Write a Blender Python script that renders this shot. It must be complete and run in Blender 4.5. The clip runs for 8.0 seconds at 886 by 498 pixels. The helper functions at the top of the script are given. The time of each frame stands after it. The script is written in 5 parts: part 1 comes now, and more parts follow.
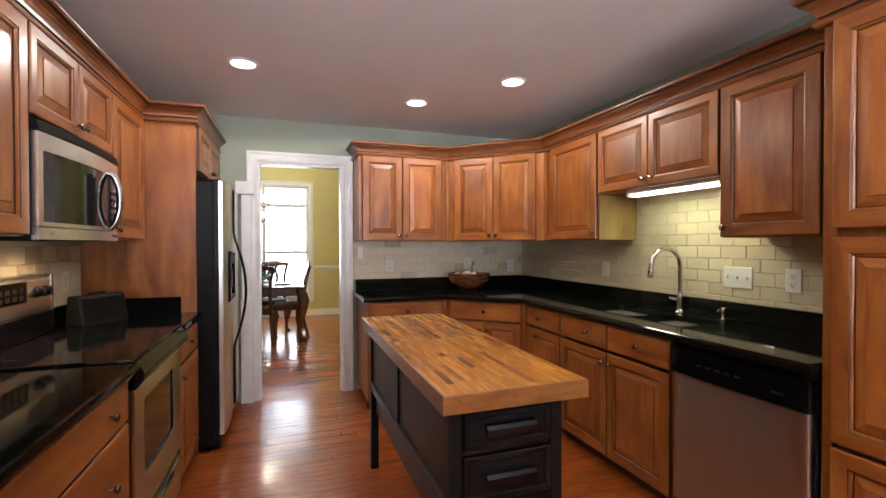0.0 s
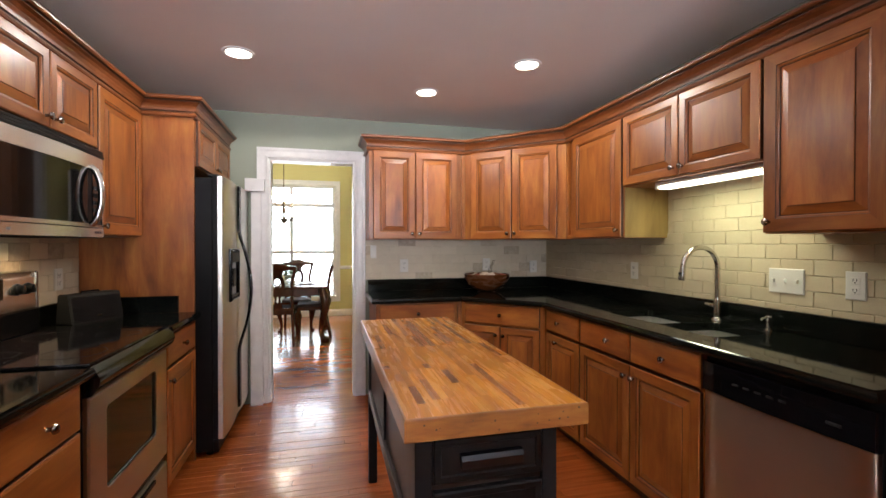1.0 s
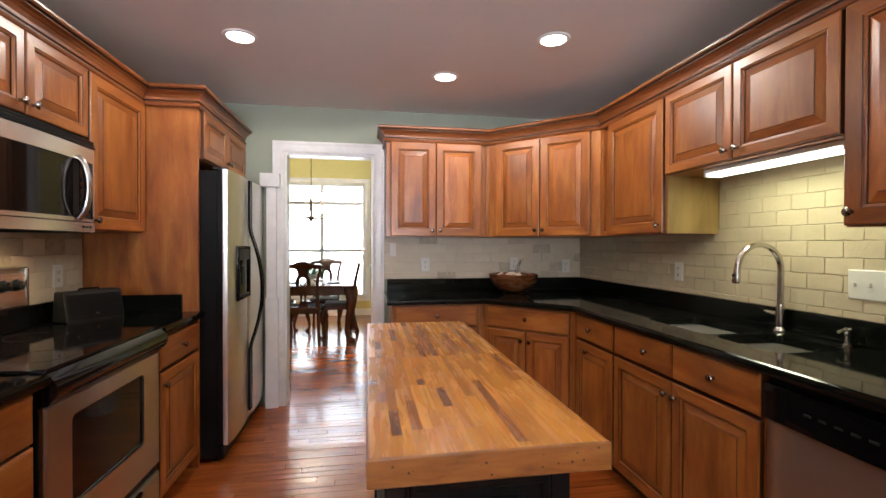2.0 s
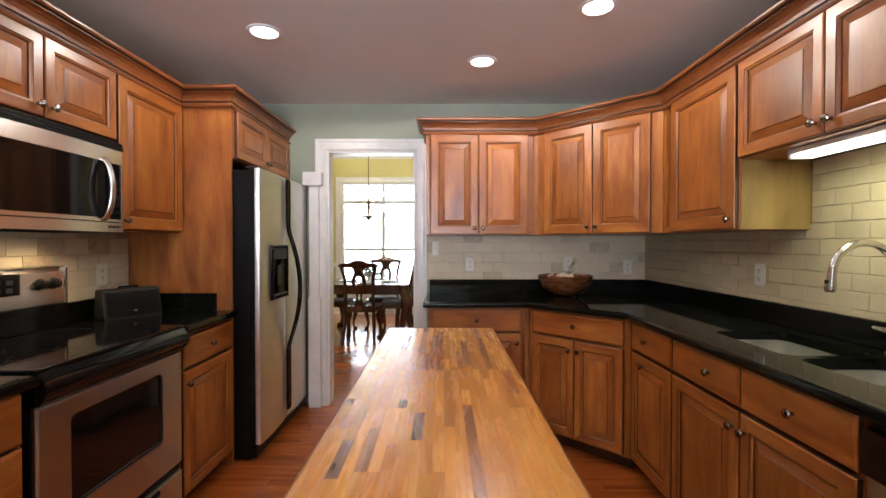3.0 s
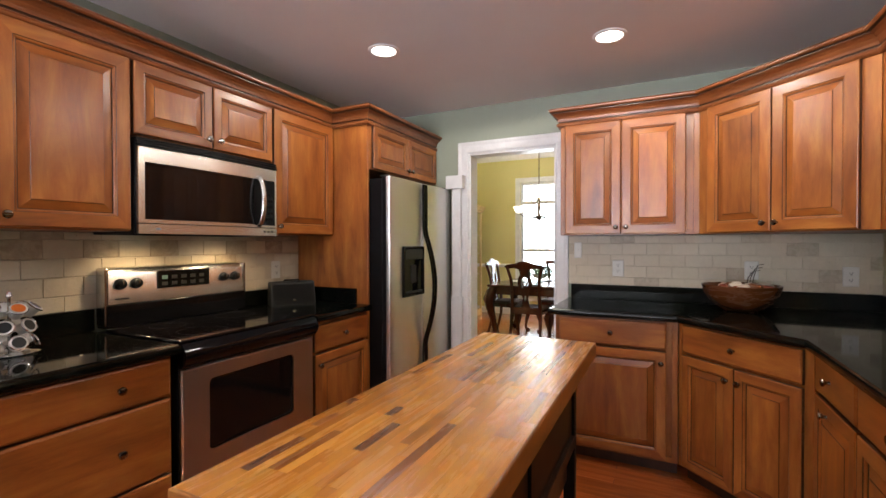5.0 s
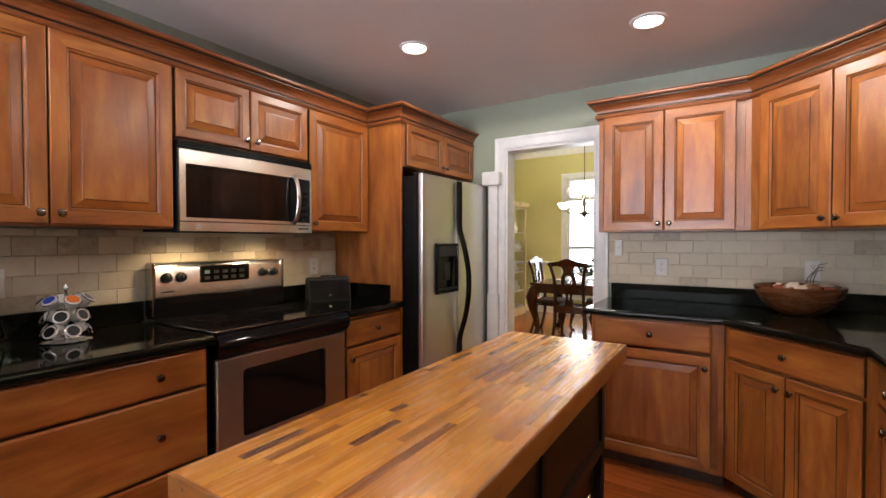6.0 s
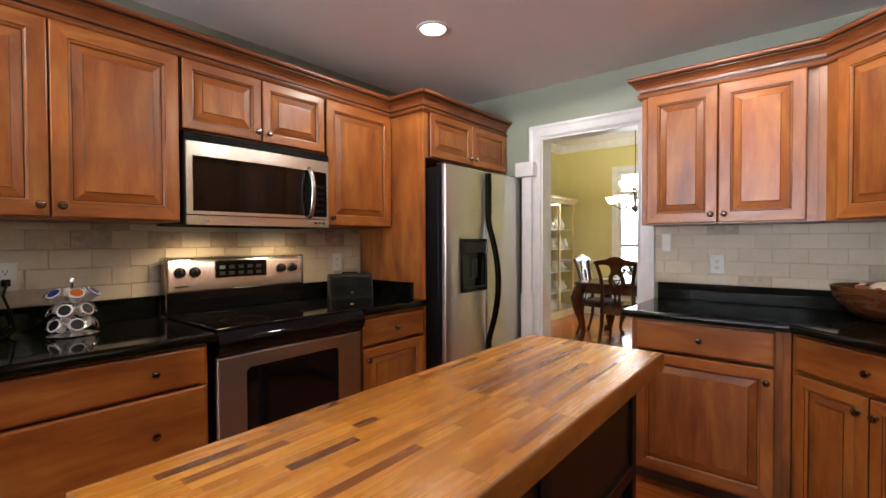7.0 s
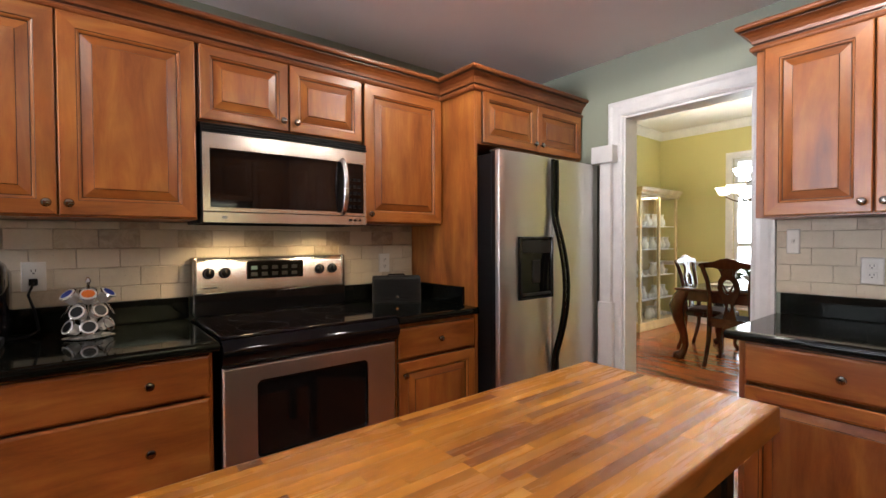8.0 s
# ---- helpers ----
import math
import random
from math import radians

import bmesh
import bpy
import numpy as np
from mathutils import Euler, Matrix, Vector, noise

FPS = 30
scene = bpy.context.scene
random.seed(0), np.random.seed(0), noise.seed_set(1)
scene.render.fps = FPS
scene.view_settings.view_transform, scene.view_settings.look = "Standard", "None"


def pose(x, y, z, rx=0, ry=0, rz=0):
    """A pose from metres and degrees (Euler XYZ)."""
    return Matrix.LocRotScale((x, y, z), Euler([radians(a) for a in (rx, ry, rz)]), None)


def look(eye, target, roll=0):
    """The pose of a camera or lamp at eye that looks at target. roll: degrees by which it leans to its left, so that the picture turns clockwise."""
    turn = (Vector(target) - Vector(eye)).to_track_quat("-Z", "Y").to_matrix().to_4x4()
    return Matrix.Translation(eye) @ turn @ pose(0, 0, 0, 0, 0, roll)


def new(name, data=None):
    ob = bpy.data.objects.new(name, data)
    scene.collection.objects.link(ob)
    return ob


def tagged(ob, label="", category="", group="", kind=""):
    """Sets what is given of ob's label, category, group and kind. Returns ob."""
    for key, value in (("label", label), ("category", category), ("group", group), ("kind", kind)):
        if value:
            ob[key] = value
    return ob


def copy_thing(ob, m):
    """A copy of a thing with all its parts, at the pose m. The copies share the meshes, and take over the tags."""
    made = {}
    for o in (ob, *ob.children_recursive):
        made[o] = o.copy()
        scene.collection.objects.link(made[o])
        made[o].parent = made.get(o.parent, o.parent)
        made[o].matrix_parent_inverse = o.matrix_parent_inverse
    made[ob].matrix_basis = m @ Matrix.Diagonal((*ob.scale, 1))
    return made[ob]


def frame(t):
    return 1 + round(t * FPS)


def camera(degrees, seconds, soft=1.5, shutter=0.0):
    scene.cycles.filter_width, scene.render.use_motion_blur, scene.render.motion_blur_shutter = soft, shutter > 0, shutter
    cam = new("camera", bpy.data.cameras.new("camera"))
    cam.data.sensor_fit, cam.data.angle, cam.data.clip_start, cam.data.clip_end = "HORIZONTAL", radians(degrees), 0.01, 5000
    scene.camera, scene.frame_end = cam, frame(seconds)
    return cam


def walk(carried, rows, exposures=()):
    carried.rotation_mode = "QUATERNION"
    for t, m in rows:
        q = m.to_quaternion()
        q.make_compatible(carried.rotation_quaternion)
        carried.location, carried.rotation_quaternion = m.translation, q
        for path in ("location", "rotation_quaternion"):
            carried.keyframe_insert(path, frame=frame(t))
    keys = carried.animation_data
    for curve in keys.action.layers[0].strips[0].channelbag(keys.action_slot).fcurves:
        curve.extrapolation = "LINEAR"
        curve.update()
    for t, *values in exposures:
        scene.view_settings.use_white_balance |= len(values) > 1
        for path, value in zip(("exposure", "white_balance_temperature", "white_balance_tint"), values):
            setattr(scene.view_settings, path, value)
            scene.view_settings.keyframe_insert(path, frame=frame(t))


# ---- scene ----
cam = camera(89.4, 8.0)
PATH = [
    (0, (0.099, 0.048, 1.334), (0.758, 1.936, 1.312), -0.1),
    (0.5, (0.219, 0.103, 1.329), (0.776, 2.024, 1.307), -0.1),
    (1, (0.349, 0.199, 1.317), (0.847, 2.135, 1.299), 0.0),
    (2.5, (0.641, 0.512, 1.299), (0.833, 2.502, 1.275), 0.1),
    (3, (0.793, 0.6, 1.303), (0.795, 2.599, 1.276), -0.0),
    (3.5, (0.944, 0.692, 1.309), (0.694, 2.676, 1.284), -0.1),
    (4, (1.081, 0.753, 1.32), (0.558, 2.683, 1.295), -0.2),
    (4.5, (1.218, 0.786, 1.307), (0.473, 2.642, 1.286), -0.2),
    (5, (1.297, 0.805, 1.307), (0.413, 2.598, 1.283), -0.1),
    (6.5, (1.413, 0.967, 1.3), (0.247, 2.591, 1.263), -0.1),
    (7, (1.426, 1.122, 1.276), (0.16, 2.67, 1.239), -0.2),
    (7.5, (1.416, 1.329, 1.276), (0.022, 2.762, 1.231), -0.3),
    (8, (1.356, 1.554, 1.272), (-0.206, 2.802, 1.233), -0.3),
]
walk(cam, [(t, look(eye, target, roll)) for t, eye, target, roll in PATH], exposures=[(0, 0.82), (3, 0.84), (5, 0.86), (8, 0.95)])

# ---- world, sun and large lights ----
XL, XR, YB, ZC = -1.045, 2.42, 4.18, 2.41        # kitchen: left wall, right wall, back wall, ceiling
YF = -2.9                                        # wall behind the camera
DXL, DXR, DYB, DZC = -2.1, 2.1, 8.8, 2.95        # dining room
WT = 0.12                                        # thickness of the partition
OPX0, OPX1, OPZ = -0.125, 0.575, 2.036           # doorway in the back wall

world = bpy.data.worlds.new("sky")
scene.world = world
world.use_nodes = True
wn = world.node_tree.nodes
sky = wn.new("ShaderNodeTexSky")
sky.sky_type, sky.sun_disc = "NISHITA", False
sky.sun_elevation, sky.sun_rotation = radians(42), radians(188)
world.node_tree.links.new(sky.outputs[0], wn["Background"].inputs[0])
wn["Background"].inputs[1].default_value = 0.06

sun = new("sun", bpy.data.lights.new("sun", "SUN"))
sun.data.energy, sun.data.angle, sun.data.color = 0.5, radians(12), (1, 0.94, 0.85)
sun.matrix_world = look((0, -10, 9), (1.4, 0, 0))


def area_lamp(name, eye, target, sx, sy, watts, color, shape="RECTANGLE", spread=180):
    ob = new(name, bpy.data.lights.new(name, "AREA"))
    ob.data.shape, ob.data.size, ob.data.size_y = shape, sx, sy
    ob.data.energy, ob.data.color, ob.data.spread = watts, color, radians(spread)
    ob.matrix_world = look(eye, target)
    return ob


DAY = (0.74, 0.87, 1.0)
WARM = (1.0, 0.92, 0.82)
# The last can is out of view, added to brighten the left wall cabinets.
CANS = [(-0.14, 2.96), (1.035, 3.34), (1.52, 2.71), (0.10, 0.90)]
area_lamp("dining_window_light", (-0.29, DYB + 0.35, 1.35), (-0.29, 0, 1.35), 1.7, 2.3, 34, DAY)
area_lamp("rear_window_light", (0.45, YF - 0.20, 1.45), (0.60, YF + 1.5, 2.60), 1.8, 1.0, 66, (0.88, 0.90, 1.0), spread=80)
for cx, cy in CANS:
    can = new("can_light", bpy.data.lights.new("can_light", "SPOT"))
    can.data.energy, can.data.color, can.data.shadow_soft_size = 8.6, WARM, 0.05
    can.data.spot_size, can.data.spot_blend = radians(176), 0.10
    can.matrix_world = look((cx, cy, ZC - 0.070), (cx, cy, 0))
area_lamp("sink_light", (2.19, 2.03, 1.625), (2.26, 2.03, 0), 0.56, 0.05, 1.7, (0.96, 1.0, 0.66))
for hy in (2.09, 2.53):
    area_lamp("hood_light", (-0.79, hy, 1.360), (-0.91, hy, 0.9), 0.07, 0.05, 0.72, (1.0, 0.72, 0.40), spread=120)
# Fill lamp added inside the cabinet top to brighten the china.
area_lamp("display_cabinet_light", (-1.86, 7.97, 1.862), (-1.86, 7.97, 0), 0.85, 0.10, 1.6, (1.0, 0.92, 0.78))
area_lamp("dining_lamp_light", (-0.26, 6.98, 1.95), (-0.26, 6.98, 3), 0.5, 0.5, 46, (1.0, 0.92, 0.78), "DISK")


# ---- materials ----
def mat(name, color=(0.8, 0.8, 0.8), rough=0.5, metal=0.0, coat=0.0, spec=0.5):
    m = bpy.data.materials.new(name)
    m.use_nodes = True
    b = m.node_tree.nodes["Principled BSDF"]
    b.inputs["Base Color"].default_value = (*color, 1)
    b.inputs["Roughness"].default_value = rough
    b.inputs["Metallic"].default_value = metal
    b.inputs["Specular IOR Level"].default_value = spec
    b.inputs["Coat Weight"].default_value = coat
    b.inputs["Coat Roughness"].default_value = 0.22
    return m


class Graph:
    """Short calls to add and link nodes of one material."""
    def __init__(self, m):
        self.t = m.node_tree
        self.b = self.t.nodes["Principled BSDF"]

    def node(self, kind, **inputs):
        n = self.t.nodes.new("ShaderNode" + kind)
        for k, v in inputs.items():
            self.put(n.inputs[k.replace("_", " ")], v)
        return n

    def put(self, socket, v):
        if isinstance(v, bpy.types.NodeSocket):
            self.t.links.new(v, socket)
        else:
            socket.default_value = v

    def coords(self, scale=(1, 1, 1), spread=0.0):
        c = self.node("TexCoord")
        out = c.outputs["Object"]
        if spread:
            info = self.node("ObjectInfo")
            mul = self.node("VectorMath")
            mul.operation = "SCALE"
            comb = self.node("CombineXYZ")
            for i in range(3):
                self.put(comb.inputs[i], info.outputs["Random"])
            self.put(mul.inputs[0], comb.outputs[0])
            self.put(mul.inputs["Scale"], spread)
            add = self.node("VectorMath")
            self.put(add.inputs[0], out), self.put(add.inputs[1], mul.outputs[0])
            out = add.outputs[0]
        mp = self.node("Mapping")
        self.put(mp.inputs["Vector"], out)
        mp.inputs["Scale"].default_value = scale
        return mp.outputs[0]

    def noise(self, vec, scale, detail=4.0, rough=0.6, distortion=0.0):
        n = self.node("TexNoise", Scale=scale, Detail=detail, Roughness=rough, Distortion=distortion)
        self.put(n.inputs["Vector"], vec)
        return n.outputs["Fac"]

    def ramp(self, fac, *stops):
        r = self.node("ValToRGB")
        e = r.color_ramp.elements
        while len(e) < len(stops):
            e.new(0.5)
        for el, (p, c) in zip(e, stops):
            el.position, el.color = p, (*c, 1) if len(c) == 3 else c
        self.put(r.inputs[0], fac)
        return r.outputs[0]

    def mix(self, fac, a, b, how="MIX"):
        n = self.node("Mix")
        n.data_type, n.blend_type = "RGBA", how
        for i, v in ((0, fac), (6, a), (7, b)):
            if not isinstance(v, bpy.types.NodeSocket) and i and len(v) == 3:
                v = (*v, 1)
            self.put(n.inputs[i], v)
        return n.outputs[2]

    def span(self, fac, lo, hi, a=0.0, b=1.0):
        n = self.node("MapRange")
        for i, v in enumerate((fac, a, b, lo, hi)):
            self.put(n.inputs[i], v)
        return n.outputs[0]

    def bump(self, height, strength, distance=0.002):
        n = self.node("Bump", Strength=strength, Distance=distance)
        self.put(n.inputs["Height"], height)
        self.put(self.b.inputs["Normal"], n.outputs[0])

    def set(self, **kw):
        for k, v in kw.items():
            self.put(self.b.inputs[k.replace("_", " ")], v)


def wood(name, light, mid, dark, stretch, rough=0.32, coat=0.25, vary=0.25, blotch=0.35, bump=0.06, island=False):
    """Stained wood with long grain: stretch is the scale along each axis, small along the grain."""
    m = mat(name, mid, rough, 0, coat)
    g = Graph(m)
    v = g.coords(stretch, 17.0)
    fine = g.noise(v, 1.0, 7, 0.65, 0.4)
    wide = g.noise(g.coords(tuple(max(0.22 * s, 1.7) for s in stretch), 31.0), 1.0, 3, 0.5, 1.2)
    c = g.ramp(fine, (0.18, dark), (0.48, mid), (0.85, light))
    c2 = g.ramp(wide, (0.27, (0.22, 0.17, 0.13)), (0.50, (0.5, 0.5, 0.5)), (0.76, (0.76, 0.74, 0.66)))
    c = g.mix(blotch, c, c2, "OVERLAY")
    rnd = g.node("NewGeometry").outputs["Random Per Island"] if island else g.node("ObjectInfo").outputs["Random"]
    hsv = g.node("HueSaturation", Color=c, Value=g.span(rnd, 1 - vary, 1 + vary))
    g.set(Base_Color=hsv.outputs[0], Roughness=g.span(fine, rough - 0.05, rough + 0.09))
    g.bump(fine, bump, 0.001)
    return m


LM, MM, DM = (0.52, 0.218, 0.046), (0.320, 0.098, 0.0185), (0.130, 0.029, 0.0065)
WOOD_V = wood("maple_upright_grain", LM, MM, DM, (15, 15, 2.4), 0.34, 0.20, vary=0.13, blotch=0.50)
WOOD_H = wood("maple_level_grain", LM, MM, DM, (2.4, 15, 15), 0.34, 0.20, vary=0.13, blotch=0.50)
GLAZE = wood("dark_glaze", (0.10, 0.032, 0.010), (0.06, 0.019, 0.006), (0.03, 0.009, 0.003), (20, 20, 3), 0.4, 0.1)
CROWN = wood("crown_stain", (0.30, 0.100, 0.028), (0.190, 0.056, 0.015), (0.07, 0.020, 0.006), (5, 5, 26), 0.36, 0.12, vary=0.06)
MAPLE_RAW = wood("pale_maple_side", (0.32, 0.215, 0.072), (0.26, 0.168, 0.052), (0.16, 0.098, 0.030), (14, 14, 2), 0.45, 0.1)
CHERRY = wood("dark_cherry", (0.11, 0.028, 0.014), (0.06, 0.014, 0.008), (0.03, 0.007, 0.004), (12, 12, 3), 0.22, 0.4)
BLACK_WOOD = wood("black_painted_wood", (0.010, 0.0105, 0.011), (0.007, 0.0075, 0.008), (0.004, 0.004, 0.0045), (12, 12, 3), 0.42, 0.05)
BLACK_BROWN = wood("worn_dark_brown_paint", (0.050, 0.028, 0.020), (0.032, 0.017, 0.012), (0.018, 0.010, 0.007), (10, 10, 3), 0.42, 0.15)
TRAY = wood("cream_wood", (0.62, 0.50, 0.26), (0.55, 0.43, 0.21), (0.48, 0.36, 0.16), (12, 12, 2), 0.4, 0.1)
BOWL = wood("turned_wood", (0.20, 0.075, 0.028), (0.13, 0.046, 0.016), (0.07, 0.024, 0.008), (5, 5, 20), 0.25, 0.4)

FLOOR_TONES = (0.52, 0.145, 0.032), (0.36, 0.084, 0.016), (0.22, 0.043, 0.008), (2.0, 40, 40), 0.20, 0.30
FLOOR = wood("oak_floor", *FLOOR_TONES, vary=0.20, bump=0.10)
FLOOR_FAR = wood("oak_floor_far", *FLOOR_TONES, vary=0.20, bump=0.10, island=True)
for m in (FLOOR, FLOOR_FAR):
    m.node_tree.nodes["Principled BSDF"].inputs["Coat Roughness"].default_value = 0.07
JOINT = mat("dark_joint", (0.035, 0.012, 0.005), 0.6)

for m in (BLACK_WOOD, BLACK_BROWN):
    m.node_tree.nodes["Principled BSDF"].inputs["Specular IOR Level"].default_value = 0.22

STAVES = []      # one maple block, its staves sorted by the natural tone of the timber
for name, tones in (("pale", ((0.74, 0.360, 0.055), (0.62, 0.262, 0.033), (0.46, 0.168, 0.020))),
                    ("honey", ((0.62, 0.272, 0.040), (0.51, 0.200, 0.025), (0.37, 0.128, 0.016))),
                    ("brown", ((0.38, 0.140, 0.029), (0.28, 0.092, 0.018), (0.15, 0.044, 0.009))),
                    ("walnut", ((0.22, 0.080, 0.026), (0.14, 0.048, 0.016), (0.055, 0.019, 0.008)))):
    STAVES.append(wood(name + "_block_stave", *tones, (34, 3.0, 34), 0.25, 0.30, vary=0.13, blotch=0.36, bump=0.02))
BLOCK_EDGE = wood("maple_block_edge", (0.44, 0.185, 0.044), (0.29, 0.108, 0.025), (0.10, 0.034, 0.010), (9, 9, 40), 0.30, 0.30, vary=0.03, bump=0.03)
KNOT = mat("dark_knot", (0.05, 0.022, 0.012), 0.4)

GRANITE = mat("black_granite", (0.008, 0.008, 0.008), 0.05, spec=0.27)
g = Graph(GRANITE)
v = g.coords()
sp = g.noise(v, 260, 3, 0.7)
bl = g.noise(v, 60, 4, 0.6)
c = g.ramp(sp, (0.0, (0.004, 0.005, 0.004)), (0.60, (0.006, 0.007, 0.006)), (0.68, (0.020, 0.023, 0.019)), (0.82, (0.05, 0.05, 0.04)))
g.set(Base_Color=g.mix(g.span(bl, 0.1, 0.75, 0.3, 0.7), (0.004, 0.005, 0.004), c), Roughness=g.span(bl, 0.04, 0.08))


def steel(name, color, rough, stretch, brushed=0.0):
    m = mat(name, color, rough, 1.0)
    g = Graph(m)
    n = g.noise(g.coords(stretch, 5.0), 1.0, 3, 0.6)
    big = g.noise(g.coords((3, 3, 3), 9.0), 1.0, 2, 0.5)
    g.set(Roughness=g.span(n, rough - 0.015, rough + 0.025))
    g.set(Base_Color=g.mix(g.span(big, 0.0, 0.5), color, tuple(0.82 * k for k in color)))
    g.bump(n, 0.006, 0.0003)
    if brushed:      # level brushing draws reflections out upright
        g.set(Anisotropic=brushed, Anisotropic_Rotation=0.25)
    return m


SINK_STEEL = steel("sink_steel", (0.80, 0.79, 0.75), 0.30, (60, 60, 60))
# Gleam of the cans on microwave and backguard is put into this paler steel.
STEEL_LIT = steel("lit_brushed_steel", (0.86, 0.84, 0.79), 0.26, (2, 2, 420))
STEEL_DARK = steel("dark_brushed_steel", (0.50, 0.485, 0.465), 0.30, (2, 2, 300), 0.85)
STEEL = steel("brushed_steel", (0.52, 0.50, 0.48), 0.28, (2, 2, 420), 0.75)
STEEL_V = steel("brushed_steel_upright", (0.70, 0.69, 0.675), 0.33, (300, 300, 3))
PEWTER = steel("dark_pewter", (0.050, 0.052, 0.057), 0.34, (60, 60, 60))
SATIN = steel("satin_steel", (0.60, 0.58, 0.55), 0.22, (60, 60, 60))
CHROME = mat("polished_chrome", (0.80, 0.80, 0.80), 0.08, 1.0)
NICKEL = mat("dark_nickel_knob", (0.30, 0.27, 0.24), 0.14, 1.0)
BLACK = mat("black_plastic", (0.005, 0.005, 0.006), 0.42, spec=0.18)
BLACK_GLOSS = mat("black_enamel", (0.004, 0.004, 0.005), 0.06, 0, 0.0, 0.28)
BLACK_GLASS = mat("dark_glass", (0.006, 0.0055, 0.0055), 0.06, 0, 0.0, 0.35)
CHARCOAL = mat("charcoal_plastic", (0.022, 0.023, 0.022), 0.42, spec=0.3)
GREY_PRINT = mat("grey_print", (0.30, 0.32, 0.32), 0.5)
WHITE = mat("white_gloss_paint", (0.76, 0.76, 0.76), 0.30)
g = Graph(WHITE)
n = g.noise(g.coords((9, 9, 9)), 1.0, 3)
g.set(Base_Color=g.ramp(n, (0.3, (0.70, 0.70, 0.71)), (0.7, (0.80, 0.80, 0.80))))
PLATE = mat("white_plastic", (0.72, 0.71, 0.66), 0.35)
SLOT = mat("dark_slot", (0.02, 0.02, 0.02), 0.6)


def plaster(name, color, rough=0.6):
    m = mat(name, color, rough)
    g = Graph(m)
    big = g.noise(g.coords(), 1.3, 3)
    fine = g.noise(g.coords(), 190, 3)
    g.set(Base_Color=g.mix(g.span(big, 0.0, 0.6, 0.3, 0.7), color, tuple(0.90 * k for k in color)))
    g.bump(fine, 0.12, 0.0012)
    return m


SAGE = plaster("sage_green_paint", (0.285, 0.315, 0.245), 0.5)
OLIVE = plaster("yellow_green_paint", (0.60, 0.545, 0.235), 0.55)
CEIL = plaster("ceiling_white", (0.80, 0.775, 0.78), 0.75)
CEIL_D = plaster("dining_ceiling_white", (0.75, 0.73, 0.68), 0.7)
# Shadow in the sink wall's joints is put into this grout colour.
GROUT_SHADED = plaster("shadowed_grout", (0.43, 0.365, 0.25), 0.9)
GROUT = plaster("sandy_grout", (0.46, 0.39, 0.29), 0.85)

TILE = mat("tumbled_travertine", (0.5, 0.44, 0.34), 0.45)
g = Graph(TILE)
rnd = g.node("ObjectInfo").outputs["Random"]
tone = g.ramp(rnd, (0.0, (0.60, 0.53, 0.405)), (0.45, (0.55, 0.48, 0.36)), (0.75, (0.63, 0.56, 0.435)), (0.84, (0.49, 0.41, 0.295)), (0.92, (0.35, 0.29, 0.21)), (1.0, (0.43, 0.355, 0.25)))
cloud = g.noise(g.coords((1, 1, 1), 13.0), 22, 5, 0.65, 0.8)
pits = g.noise(g.coords((1, 1, 1), 7.0), 120, 3, 0.6)
c = g.mix(g.span(cloud, 0.0, 0.60, 0.35, 0.70), tone, (0.66, 0.585, 0.45))
c = g.mix(g.span(pits, 0.0, 0.8, 0.66, 0.76), c, (0.27, 0.21, 0.14))
g.set(Base_Color=c, Roughness=g.span(cloud, 0.36, 0.55))
g.bump(g.mix(0.5, cloud, pits), 0.45, 0.004)


TILE_CREAM = mat("rough_cream_tile", (0.56, 0.48, 0.33), 0.5)
g = Graph(TILE_CREAM)
rnd = g.node("ObjectInfo").outputs["Random"]
cloud = g.noise(g.coords((1, 1, 1), 13.0), 11, 5, 0.62, 0.6)
pits = g.noise(g.coords((1, 1, 1), 7.0), 75, 4, 0.65)
c = g.mix(g.span(rnd, 0.0, 1.0), (0.57, 0.49, 0.335), (0.51, 0.435, 0.295))
c = g.mix(g.span(cloud, 0.0, 0.45, 0.40, 0.72), c, (0.62, 0.545, 0.39))
c = g.mix(g.span(pits, 0.0, 0.75, 0.67, 0.77), c, (0.30, 0.24, 0.15))
g.set(Base_Color=c, Roughness=g.span(cloud, 0.42, 0.60))
g.bump(g.mix(0.4, cloud, pits), 0.7, 0.007)


def glow(name, color, strength):
    m = mat(name, color, 0.5)
    b = m.node_tree.nodes["Principled BSDF"]
    b.inputs["Emission Color"].default_value = (*color, 1)
    b.inputs["Emission Strength"].default_value = strength
    return m


LAMP_GLOW = glow("lamp_glow", (1.0, 0.93, 0.82), 6)
TUBE_GLOW = glow("tube_glow", (0.97, 1.0, 0.84), 2.5)
SHADE_GLOW = glow("frosted_shade_glow", (1.0, 0.93, 0.80), 1.5)
OUTSIDE = glow("bright_daylight_haze", (0.93, 0.97, 1.0), 1.6)
LED = glow("violet_indicator", (0.45, 0.2, 1.0), 3)
CLOCK = glow("blue_green_digits", (0.08, 0.13, 0.13), 0.006)

GLASS = mat("clear_glass", (1, 1, 1), 0.02)
GLASS.node_tree.nodes["Principled BSDF"].inputs["Transmission Weight"].default_value = 1.0
GLASS.node_tree.nodes["Principled BSDF"].inputs["IOR"].default_value = 1.45
CHINA = mat("white_china", (0.78, 0.76, 0.70), 0.2, 0, 0.3)
POD_FOIL = mat("printed_foil", (0.26, 0.25, 0.24), 0.3, 0.5)
POD_CUP = mat("white_cup", (0.60, 0.58, 0.55), 0.35)
BLUE = mat("blue_enamel", (0.035, 0.06, 0.30), 0.2, 0, 0.5)
ORANGE = mat("orange_enamel", (0.55, 0.14, 0.03), 0.2, 0, 0.5)
